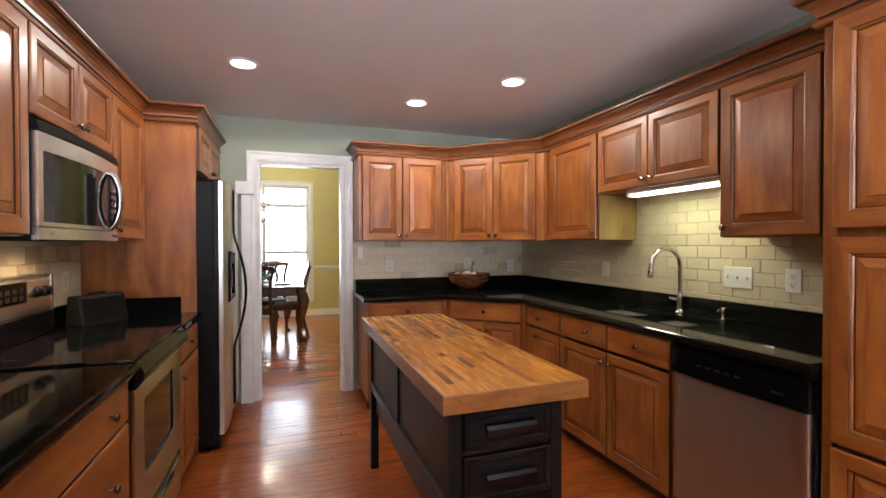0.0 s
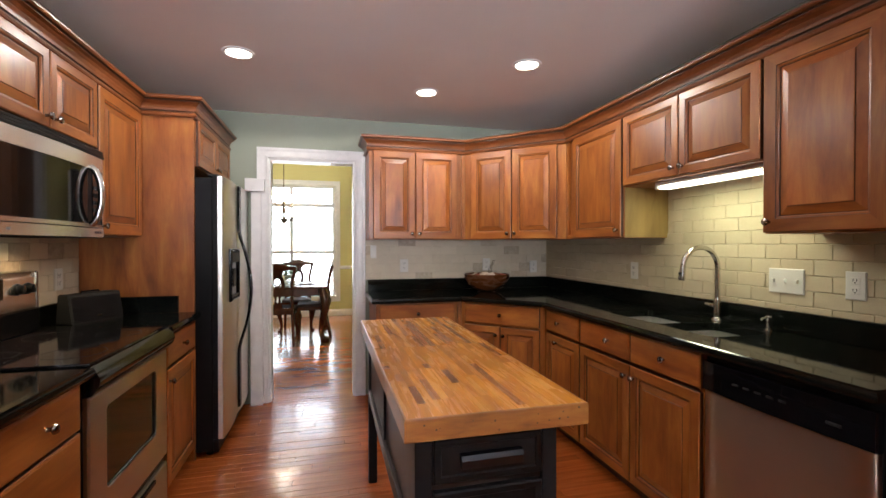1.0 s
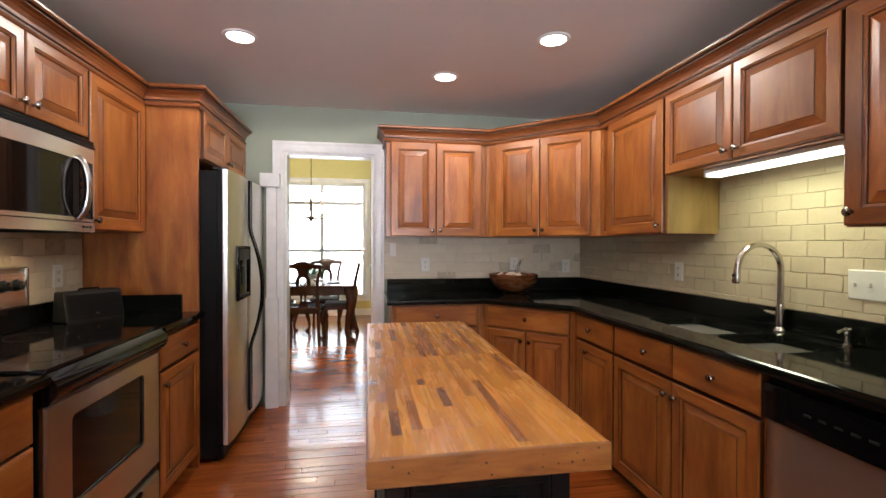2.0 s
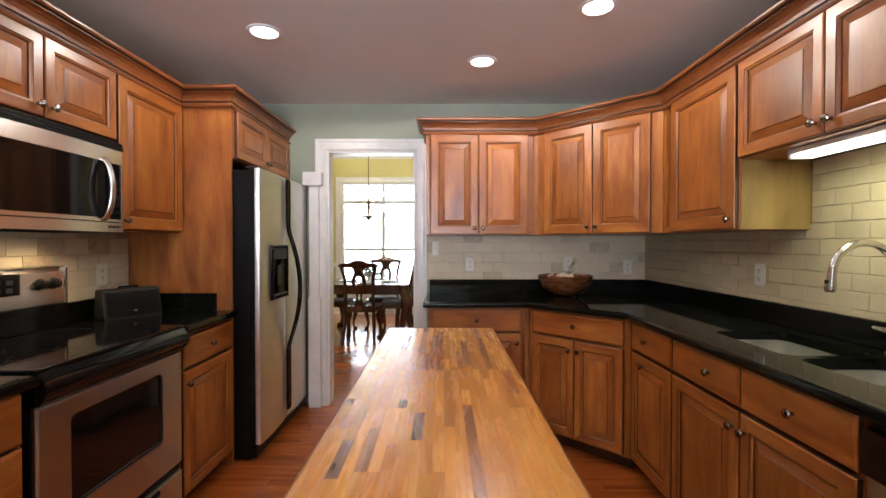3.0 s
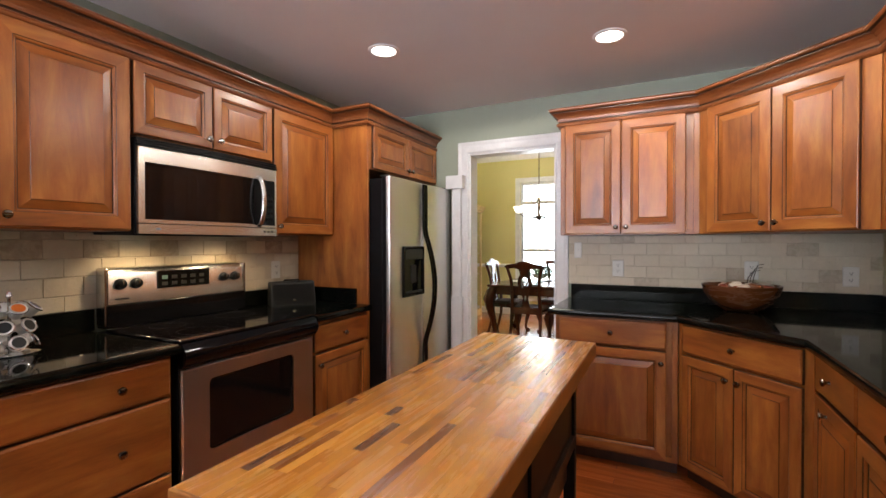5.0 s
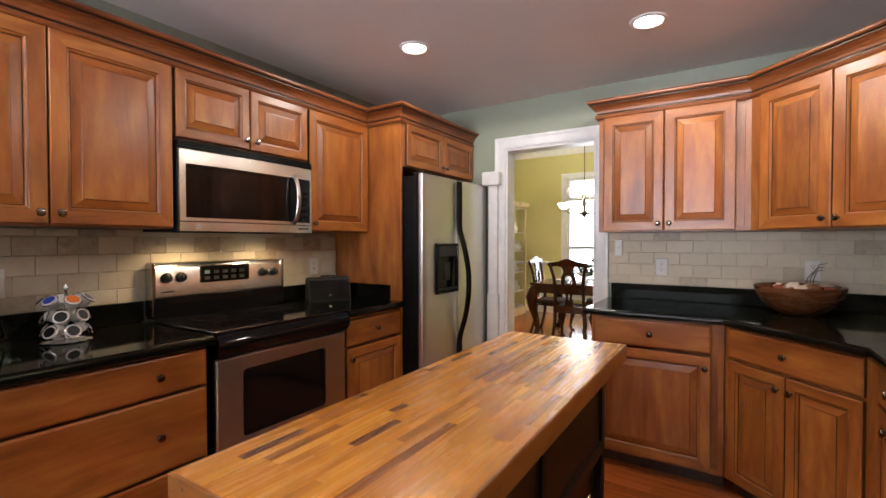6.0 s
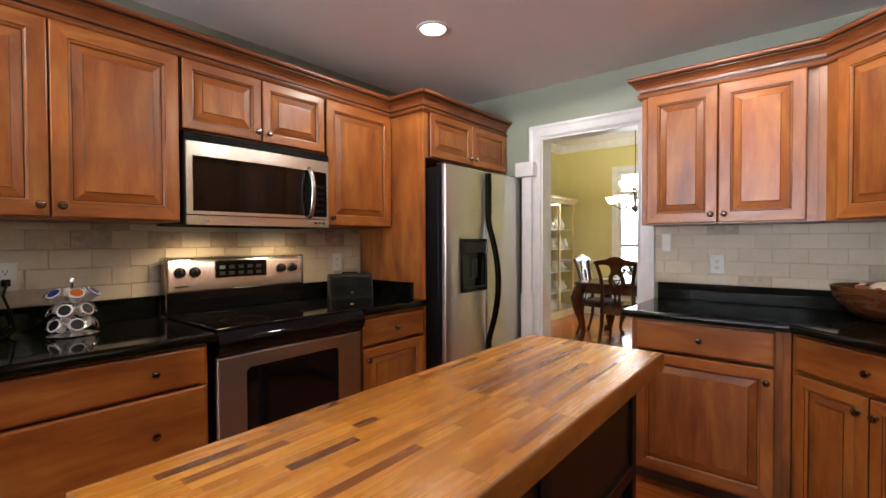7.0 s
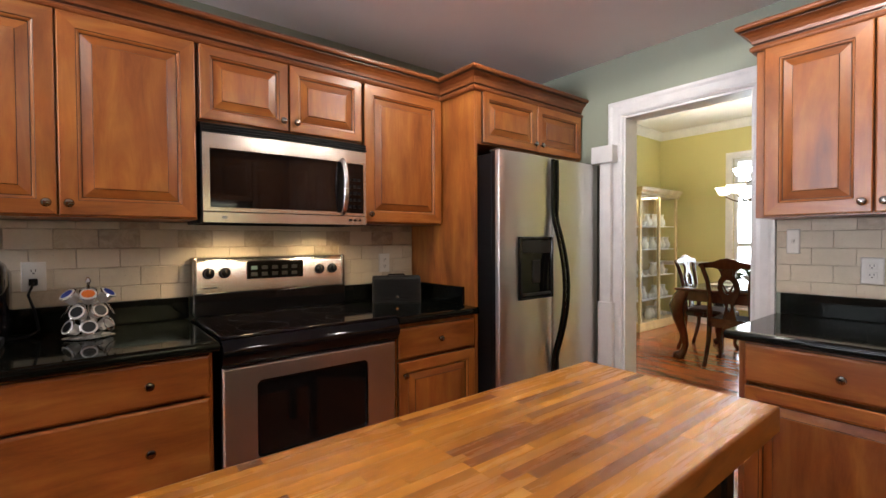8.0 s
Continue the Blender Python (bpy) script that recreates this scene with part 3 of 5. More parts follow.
# wall cabinets: back and right runs
upper(BACK(0.672), 0.815, [(0.034, 0.345, "right"), (0.384, 0.358, "left")], label="glazed maple wall cabinet with two raised-panel doors")
c = root("corner_wall_cabinet", pose(1.487, 3.865, ZU0, 0, 0, -45), "diagonal glazed maple corner cabinet with two doors", "cabinet", "kitchen wall cabinets")
W_D = 0.613 * math.sqrt(2)
hh = ZU1 - ZU0
q = 0.7071
bm = prism(bmesh.new(), [(0.001, 0.001), (W_D - 0.001, 0.001), (W_D + 0.31 * q, 0.31 * q), (W_D / 2, 0.92), (-0.31 * q, 0.31 * q)], 0, hh)
part("body", bm, WOOD_V, c)
for x0 in (0.002, W_D - 0.062):
    part("stile", boxed(x0, x0 + 0.060, -0.004, 0.0, 0, hh, 0.001), WOOD_V, c)
raised_door(c, 0.064, 0.006, 0.362, hh - 0.045, "right")
raised_door(c, 0.432, 0.006, 0.364, hh - 0.045, "left")
c = upper(RIGHT(3.252), 0.681, [(0.120, 0.553, "right")])
p = part("side_panel", boxed(2.105, 2.415, 2.566, 2.570, ZU0 + 0.002, 1.668), MAPLE_RAW, c, "pale unstained maple side panel")
p.matrix_parent_inverse = c.matrix_basis.inverted()
upper(RIGHT(2.566), 0.902, [(0.006, 0.440, "right"), (0.452, 0.444, "left")], z0=1.668, label="short glazed maple wall cabinet above the sink")
upper(RIGHT(1.661), 0.560, [(0.006, 0.430, "left")], label="glazed maple wall cabinet beside the tall pantry")

CROWN_P = [(0, 2.084), (0.013, 2.084), (0.020, 2.090), (0.023, 2.098), (0.020, 2.106), (0.013, 2.111), (0.007, 2.113), (0.007, 2.118), (0.014, 2.121), (0.017, 2.134), (0.025, 2.149), (0.037, 2.160), (0.052, 2.167), (0.046, 2.170), (0.046, 2.174), (0.059, 2.177), (0.066, 2.184), (0.067, 2.191), (0.062, 2.198), (0.054, 2.203), (0, 2.203)]
CROWN_DARK = (6, 7, 12, 13, 14)
bm = bmesh.new()
moulding(bm, [(-0.73, 1.045), (-0.73, 3.209), (-0.438, 3.209), (-0.438, YB - 0.002)], CROWN_P, dark=CROWN_DARK)
tagged(part("crown_moulding", bm, [CROWN, GLAZE], None, "dark-stained maple crown moulding on the range-side cabinets"), category="trim", kind="structure")
bm = bmesh.new()
moulding(bm, [(0.672, YB - 0.002), (0.672, 3.865), (1.487, 3.865), (2.10, 3.252), (2.10, 1.092), (1.868, 1.092), (1.868, 0.30)], CROWN_P, dark=CROWN_DARK)
tagged(part("crown_moulding", bm, [CROWN, GLAZE], None, "dark-stained maple crown moulding on the sink-side cabinets"), category="trim", kind="structure")

# tall pantry
c = root("pantry_cabinet", RIGHT(1.088, 0, 1.868), "tall glazed maple pantry cabinet with stacked raised-panel doors", "cabinet", "kitchen tall cabinets")
carcass(c, 0.78, ZU1, 0.55, 0.10, 0.035)
toe(c, 0.78, 0.10)
for x, sd in ((0.036, "right"), (0.395, "left")):
    raised_door(c, x, 1.385, 0.352, 0.705, sd)
    d = raised_door(c, x, 0.655, 0.352, 0.70, sd, "top")
    raised_door(c, x, 0.115, 0.352, 0.525, "")


def base(m, w, fronts, d=0.59, label=LABEL_B, name="base_cabinet", top=None):
    """fronts: ("door", x, w, z, h, side) or ("drawer", x, w, z, h, knobs)."""
    c = root(name, m, label, "cabinet", "kitchen base cabinets")
    carcass(c, w, 0.873, d, 0.082, top=top)
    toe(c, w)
    for kind, x, fw_, z, h, extra in fronts:
        if kind == "door":
            raised_door(c, x, z, fw_, h, extra, "top", 0.060)
        else:
            drawer(c, x, z, fw_, h, extra)
    return c


BL = lambda y: pose(-0.45, y, 0, 0, 0, 90)
base(BL(1.0), 0.912, [("drawer", 0.012, 0.888, 0.715, 0.148, (0.22, 0.79)), ("drawer", 0.012, 0.888, 0.418, 0.288, (0.22, 0.79)), ("drawer", 0.012, 0.888, 0.115, 0.294, (0.22, 0.79))],
     label="maple base cabinet with three wide drawers")
base(BL(2.702), 0.506, [("drawer", 0.008, 0.490, 0.702, 0.148, (0.5,)), ("door", 0.008, 0.490, 0.096, 0.591, "left")])
base(BACK(0.70, 3.59), 0.672, [("drawer", 0.026, 0.586, 0.715, 0.148, (0.5,)), ("door", 0.026, 0.586, 0.096, 0.604, "right")], d=0.58)
W_B = 0.478 * math.sqrt(2)
c = root("corner_base_cabinet", pose(1.374, 3.592, 0, 0, 0, -45), "diagonal maple corner base cabinet with drawer and two doors", "cabinet", "kitchen base cabinets")
bm = prism(bmesh.new(), [(0.001, 0.001), (W_B - 0.001, 0.001), (W_B + 0.5 * q, 0.5 * q), (W_B / 2, 1.1), (-0.5 * q, 0.5 * q)], 0.082, 0.873)
part("body", bm, WOOD_V, c)
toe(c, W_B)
drawer(c, 0.036, 0.715, 0.604, 0.148, (0.5,))
raised_door(c, 0.036, 0.096, 0.298, 0.604, "right", "top", 0.054)
raised_door(c, 0.340, 0.096, 0.300, 0.604, "left", "top", 0.054)
RB = lambda y: pose(1.868, y, 0, 0, 0, -90)
base(RB(3.105), 0.447, [("drawer", 0.010, 0.430, 0.715, 0.148, (0.43,)), ("door", 0.010, 0.430, 0.096, 0.604, "")], d=0.54)
knob(bpy.data.objects["base_cabinet.003"], 0.163, 0.652, -0.02)
c = base(RB(2.656), 0.932, [("drawer", 0.006, 0.462, 0.715, 0.148, (0.62,)), ("drawer", 0.476, 0.446, 0.715, 0.148, (0.54,)), ("door", 0.006, 0.462, 0.096, 0.604, "right"), ("door", 0.476, 0.446, 0.096, 0.604, "left")],
         d=0.54, top=0.69, label="glazed maple sink base cabinet with two drawers and two doors")

# worktops
EDGE = [(0.010, 0.874), (0.003, 0.878), (0, 0.888), (0, 0.898), (0.004, 0.908), (0.012, 0.912)]


def worktop(poly, holes, label):
    return tagged(part("worktop", slab(bmesh.new(), poly, holes, EDGE), GRANITE, None, label, smooth=True, crisp=True), category="countertop", group="granite worktops")


top_a = worktop([(XL + 0.001, 0.96), (-0.402, 0.96), (-0.402, 1.928), (XL + 0.001, 1.928)], [], "polished black granite worktop beside the range")
top_b = worktop([(XL + 0.001, 2.700), (-0.402, 2.700), (-0.402, 3.208), (XL + 0.001, 3.208)], [], "polished black granite worktop between range and refrigerator")
BOWLS = [(1.985, 2.300, 2.145, 2.580), (1.985, 2.300, 1.800, 2.110)]
top_c = worktop([(0.662, YB - 0.001), (0.662, 3.540), (1.362, 3.540), (1.812, 3.090), (1.812, 1.090), (XR - 0.001, 1.090), (XR - 0.001, YB - 0.001)],
        [rounded(*b, 0.05) for b in BOWLS], "polished black granite worktop with an undermount sink")


def upstand(top, x0, x1, y0, y1):
    part("upstand", boxed(x0, x1, y0, y1, 0.913, 1.012, 0.003), GRANITE, top)


upstand(top_a, XL + 0.001, XL + 0.022, 0.96, 1.928)
upstand(top_b, XL + 0.001, XL + 0.022, 2.700, 3.207)
upstand(top_b, XL + 0.024, -0.52, 3.186, 3.207)
upstand(top_c, 0.690, XR - 0.024, YB - 0.022, YB - 0.001)
upstand(top_c, XR - 0.022, XR - 0.001, 1.092, YB - 0.001)

# sink
c = root("sink", pose(0, 0, 0), "stainless undermount sink with two bowls", "sink")
for b in BOWLS:
    bm = bmesh.new()
    loops = [[bm.verts.new((p.x, p.y, z)) for p in offset_poly(rounded(*b, 0.05), d)] for d, z in ((-0.012, 0.872), (0.0, 0.872), (0.004, 0.80), (0.012, 0.725), (0.035, 0.705))]
    for a, e in zip(loops, loops[1:]):
        for i in range(len(a)):
            bm.faces.new((a[i], a[(i + 1) % len(a)], e[(i + 1) % len(a)], e[i]))
    bm.faces.new(loops[-1])
    bowl = part("bowl", bm, SINK_STEEL, c, smooth=True)
    part("drain", lathe(bmesh.new(), [(0.045, 0.7055), (0.045, 0.709), (0.036, 0.7085), (0.030, 0.706)], 20, ((b[0] + b[1]) / 2, (b[2] + b[3]) / 2, 0)), CHROME, bowl, smooth=True)
# faucet: gooseneck over the sink
c = root("faucet", pose(2.372, 2.155, 0.912, 0, 0, 180), "brushed steel gooseneck pull-down faucet", "faucet")
part("base_ring", lathe(bmesh.new(), [(0.029, 0), (0.029, 0.006), (0.024, 0.012), (0.019, 0.02)], 20), SATIN, c, smooth=True)
part("body", lathe(bmesh.new(), [(0.019, 0.012), (0.0185, 0.09), (0.0165, 0.11), (0.0125, 0.125)], 18), SATIN, c, smooth=True)
R = 0.112
pts = [(0, 0, 0.11), (0, 0, 0.2), (0, 0, 0.27)] + arc(14, lambda s: (R - R * math.cos(s * math.pi * 0.93), 0, 0.28 + R * math.sin(s * math.pi * 0.93)))
neck = part("spout", tube(bmesh.new(), pts, 0.0130, 12), SATIN, c, smooth=True)
e = Vector(pts[-1])
part("spray_head", tube(bmesh.new(), [e, e + Vector((0.004, 0, -0.03)), e + Vector((0.009, 0, -0.075)), e + Vector((0.010, 0, -0.085))], [0.0125, 0.014, 0.017, 0.014], 12), SATIN, neck, "brushed steel spray head", smooth=True)
part("button", lathe(bmesh.new(), [(0.008, 0.0), (0.008, 0.004), (0.005, 0.006)], 12, tuple(e + Vector((0.020, 0, -0.048))), axis="x"), BLACK, neck, "black spray button", smooth=True)
part("lever", tube(bmesh.new(), [(0, -0.015, 0.075), (0, -0.045, 0.078), (0.005, -0.075, 0.083)], [0.013, 0.010, 0.007], 10), SATIN, c, smooth=True)
c = root("soap_dispenser", pose(2.365, 1.86, 0.912), "small brushed steel soap dispenser beside the sink", "soap dispenser")
part("pump", lathe(bmesh.new(), [(0.020, 0), (0.020, 0.006), (0.013, 0.010), (0.012, 0.045), (0.016, 0.05), (0.016, 0.066), (0.010, 0.071)], 16), SATIN, c, smooth=True)
part("nozzle", tube(bmesh.new(), [(0, 0, 0.058), (-0.03, 0, 0.060), (-0.045, 0, 0.055)], 0.006, 8), SATIN, c, smooth=True)

# dishwasher
c = root("dishwasher", RIGHT(1.720, 0, 1.868), "stainless dishwasher with black control panel under the worktop", "dishwasher")
part("body", boxed(0.004, 0.622, 0.0, 0.54, 0.10, 0.87), BLACK, c)
bm = bmesh.new()
n = 10
prof = [(0.012, 0.0), (0.012, -0.012), (0.015, -0.020)] + [(0.022 + 0.578 * k / n, -0.024 - 0.004 * math.sin(math.pi * k / n)) for k in range(n + 1)] + [(0.607, -0.020), (0.610, -0.012), (0.610, 0.0)]
prism(bm, prof, 0.125, 0.725)
part("door", bm, STEEL_DARK, c, "brushed stainless door", smooth=True)
bm = bmesh.new()
prof2 = [(0.008, -0.002)] + [(0.012 + 0.598 * k / n, -0.030 - 0.012 * math.sin(math.pi * k / n)) for k in range(n + 1)] + [(0.614, -0.002)]
prism(bm, prof2, 0.730, 0.845)
cp = part("control_panel", bm, BLACK_GLOSS, c, "glossy black control panel with pocket handle", smooth=True)
part("badge", boxed(0.485, 0.530, -0.0400, -0.034, 0.768, 0.778, 0.002), CHARCOAL, cp)
for k in range(5):
    part("button", boxed(0.16 + 0.045 * k, 0.185 + 0.045 * k, -0.0435, -0.036, 0.786, 0.794, 0.001), CHARCOAL, cp)
part("kick_plate", boxed(0.01, 0.612, 0.045, 0.06, 0.0, 0.10), BLACK, c)

# ---- range ----
c = root("range", pose(-0.425, 1.934, 0, 0, 0, 90), "stainless electric range with black glass cooktop", "stove")
W_R = 0.760
part("body", boxed(0.003, W_R - 0.003, 0.02, 0.60, 0.02, 0.905), BLACK, c)
bm = bmesh.new()
box(bm, 0.0, W_R, -0.005, 0.53, 0.905, 0.921, 0.006)
top = part("cooktop", bm, BLACK_GLOSS, c, "glossy black glass cooktop", smooth=True, crisp=True)
for bx, by, br in ((0.19, 0.13, 0.10), (0.19, 0.38, 0.075), (0.56, 0.13, 0.085), (0.56, 0.38, 0.10)):
    circle = arc(40, lambda u: (bx + br * math.cos(2 * math.pi * u), by + br * math.sin(2 * math.pi * u), 0.9208))
    part("burner_ring", tube(bmesh.new(), circle, 0.0009, 5), BLACK, top)
bm = bmesh.new()      # rounded black front lip with the handle rolled into it
n = 14
prof = [(0.02, 0.908)] + [(-0.006 - 0.028 * math.sin(math.pi * k / n), 0.908 - 0.100 * k / n) for k in range(n + 1)] + [(0.02, 0.808)]
lo = [bm.verts.new((0.002, y, z)) for y, z in prof]
hi = [bm.verts.new((W_R - 0.002, y, z)) for y, z in prof]
for i in range(len(prof)):
    j = (i + 1) % len(prof)
    bm.faces.new((lo[i], lo[j], hi[j], hi[i]))
bm.faces.new(lo), bm.faces.new(hi)
part("front_lip", bm, BLACK_GLOSS, c, "rounded glossy black front rail", smooth=True)
WIN = (0.122, 0.602, 0.150, 0.455)      # the window's opening in the oven door
bm = slab(bmesh.new(), [(0, 0), (W_R - 0.012, 0), (W_R - 0.012, 0.520), (0, 0.520)], [rounded(*WIN, 0.022)], [(0, 0), (0, 0.012), (0.006, 0.018), (0.010, 0.019)])
bmesh.ops.transform(bm, matrix=Matrix.Rotation(radians(90), 4, "X"), verts=bm.verts)
door = part("oven_door", bm, STEEL, c, "brushed stainless oven door with dark window")
door.location = (0.006, 0.02, 0.282)
part("window", boxed(WIN[0] - 0.006, WIN[1] + 0.006, -0.010, -0.002, WIN[2] - 0.006, WIN[3] + 0.006), BLACK_GLASS, door)
bm = bmesh.new()
ring = rounded(WIN[0] + 0.006, WIN[1] - 0.006, WIN[2] + 0.006, WIN[3] - 0.006, 0.018)
tube(bm, [(x, -0.011, z) for x, z in ring + ring[:2]], 0.0045, 6)
part("window_trim", bm, BLACK_GLOSS, door, smooth=True)
bm = bmesh.new()
rings(bm, W_R - 0.012, 0.185, [(0, 0), (0, -0.012), (0.006, -0.018), (0.012, -0.019)], [(0, 0)] * 3, 0)
dr = part("warming_drawer", bm, STEEL, c, smooth=True)
dr.location = (0.006, 0.02, 0.060)
part("pull", boxed(0.18, W_R - 0.192, -0.030, -0.016, 0.160, 0.183, 0.006), BLACK_GLOSS, dr)
bm = bmesh.new()      # backguard, leaning back
prof = [(0.535, 1.030), (0.540, 1.165), (0.552, 1.190), (0.572, 1.200), (0.605, 1.200), (0.605, 1.030)]
lo = [bm.verts.new((0.012, y, z)) for y, z in prof]
hi = [bm.verts.new((W_R - 0.012, y, z)) for y, z in prof]
for i in range(len(prof)):
    j = (i + 1) % len(prof)
    bm.faces.new((lo[i], lo[j], hi[j], hi[i]))
bm.faces.new(lo), bm.faces.new(hi)
guard = part("backguard", bm, STEEL_LIT, c, "brushed stainless control backguard", smooth=True)
part("backguard_base", boxed(0.006, W_R - 0.006, 0.530, 0.607, 0.921, 1.028, 0.004), BLACK_GLOSS, c)
for x0 in (0.0, W_R - 0.020):
    part("end_cap", boxed(x0, x0 + 0.020, 0.532, 0.607, 0.930, 1.198, 0.008), SATIN, guard)
part("display", boxed(0.238, 0.520, 0.531, 0.545, 1.086, 1.176, 0.003), BLACK_GLASS, guard)
for k in range(5):
    for j in range(2):
        part("button", boxed(0.258 + 0.050 * k, 0.286 + 0.050 * k, 0.5295, 0.532, 1.100 + 0.032 * j, 1.118 + 0.032 * j), CLOCK if (k, j) == (0, 1) else CHARCOAL, guard)
for x in (0.068, 0.138, 0.612, 0.684):
    k = part("control_knob", lathe(bmesh.new(), [(0.026, 0.005), (0.026, -0.004), (0.021, -0.008), (0.019, -0.024), (0.014, -0.027)], 20, axis="y"), BLACK, guard, "black range knob", smooth=True)
    k.location = (x, 0.536, 1.122)
    part("pointer", boxed(-0.003, 0.003, -0.029, -0.020, 0.0, 0.018), SATIN, k)
part("badge", boxed(0.045, 0.105, 0.533, 0.537, 1.050, 1.056), CHARCOAL, guard)

# ---- microwave over the range ----
c = root("microwave", pose(-0.700, 1.930, 1.350, 0, 0, 90), "stainless over-the-range microwave with dark door", "microwave")
H_M, W_M = 0.412, 0.760
part("body", boxed(0.0, W_M, 0.012, 0.343, 0.018, H_M, 0.003), BLACK, c)
bm = bmesh.new()      # rim round the recessed underside
box(bm, 0.0, W_M, 0.014, 0.030, 0.0, 0.018)
box(bm, 0.0, W_M, 0.328, 0.343, 0.0, 0.018)
box(bm, 0.0, 0.016, 0.030, 0.328, 0.0, 0.018)
box(bm, W_M - 0.016, W_M, 0.030, 0.328, 0.0, 0.018)
part("base_rim", bm, BLACK, c)
bm = bmesh.new()


def bow(x):
    return -0.020 * math.sin(math.pi * x / W_M) ** 1


def bowed(bm, x0, x1, z0, z1, y0, y1, n=10):
    """A plate that follows the bowed front from x0 to x1."""
    poly = [(x0 + (x1 - x0) * k / n, y0 + bow(x0 + (x1 - x0) * k / n)) for k in range(n + 1)]
    poly += [(x1 + (x0 - x1) * k / n, y1 + bow(x1 + (x0 - x1) * k / n)) for k in range(n + 1)]
    return prism(bm, poly, z0, z1)


for x0, x1, z0, z1 in ((0.004, 0.030, 0.048, 0.372), (0.030, 0.590, 0.048, 0.064), (0.030, 0.590, 0.310, 0.372), (0.590, 0.756, 0.310, 0.372), (0.742, 0.756, 0.048, 0.310), (0.590, 0.742, 0.048, 0.060)):
    bowed(bm, x0, x1, z0, z1, -0.006, 0.014)
part("door_frame", bm, STEEL_LIT, c, "brushed stainless bowed door frame", smooth=True)
part("window", bowed(bmesh.new(), 0.030, 0.596, 0.064, 0.310, -0.001, 0.010), BLACK_GLASS, c, "dark glass microwave window", smooth=True)
ctl = part("control_panel", bowed(bmesh.new(), 0.645, 0.742, 0.060, 0.310, -0.002, 0.010), BLACK_GLOSS, c, smooth=True)
part("door_edge", bowed(bmesh.new(), 0.596, 0.645, 0.060, 0.310, 0.001, 0.010), BLACK, c, smooth=True)
for j in range(5):
    for k in range(3):
        part("button", boxed(0.656 + 0.026 * k, 0.672 + 0.026 * k, -0.0145 + 0.002 * k, -0.002, 0.085 + 0.034 * j, 0.100 + 0.034 * j), BLACK, ctl)
part("bottom_strip", bowed(bmesh.new(), 0.004, 0.756, 0.002, 0.044, -0.006, 0.014), STEEL_LIT, c, smooth=True)
part("badge", boxed(0.075, 0.130, -0.0135, -0.007, 0.018, 0.028), GREY_PRINT, c)
for k in range(3):
    part("button", boxed(0.655 + 0.028 * k, 0.671 + 0.028 * k, -0.0150 + 0.0025 * k, -0.004, 0.020, 0.030), BLACK, c)
for k in range(3):
    part("vent_slat", bowed(bmesh.new(), 0.0, 0.760, 0.376 + 0.0125 * k, 0.385 + 0.0125 * k, -0.010 + 0.003 * k, 0.014), BLACK, c)
pts = arc(16, lambda s: (0.622, bow(0.622) - 0.004 - 0.042 * math.sin(math.pi * s) ** 0.55, 0.058 + 0.262 * s))
part("handle", tube(bmesh.new(), pts, 0.0145, 10), SATIN, c, "curved satin steel handle", smooth=True)
for x in (0.16, 0.60):
    part("task_lamp", boxed(x - 0.035, x + 0.035, 0.175, 0.225, 0.0150, 0.0178), SHADE_GLOW, c, "lit cooktop lamp under the microwave")

# ---- refrigerator ----
c = root("refrigerator", pose(-0.345, 3.238, 0, 0, 0, 90), "side-by-side refrigerator with stainless doors and black case", "refrigerator")
W_F, H_F = 0.912, 1.745
part("case", boxed(0.006, W_F - 0.006, 0.0, 0.69, 0.03, 1.735, 0.004), BLACK, c, "matt black case")
part("kick_grille", boxed(0.012, W_F - 0.012, -0.030, 0.0, 0.02, 0.095, 0.004), BLACK, c)
for k in range(2):
    part("foot", lathe(bmesh.new(), [(0.022, 0), (0.022, 0.02), (0.012, 0.03)], 12, (0.06 + 0.79 * k, 0.03, 0)), BLACK, c)


def fridge_door(x0, x1, label):
    n = 10
    poly = [(x0, 0.0)] + [(x0 + 0.008 * (1 - math.cos(a)), -0.052 - 0.008 * math.sin(a)) for a in (0, 0.8, 1.571)]
    poly += [(x0 + 0.008 + (x1 - x0 - 0.016) * k / n, -0.060 - 0.010 * math.sin(math.pi * k / n)) for k in range(1, n)]
    poly += [(x1 - 0.008 * (1 - math.cos(a)), -0.052 - 0.008 * math.sin(a)) for a in (1.571, 0.8, 0)] + [(x1, 0.0)]
    skin = [(x0, -0.030)] + poly[1:-1] + [(x1, -0.030)]
    d = part("door", prism(bmesh.new(), skin, 0.105, H_F), STEEL_V, c, label, smooth=True)
    part("liner", boxed(x0 + 0.001, x1 - 0.001, -0.0295, -0.002, 0.107, H_F - 0.002), BLACK, d, "black door liner")
    return d


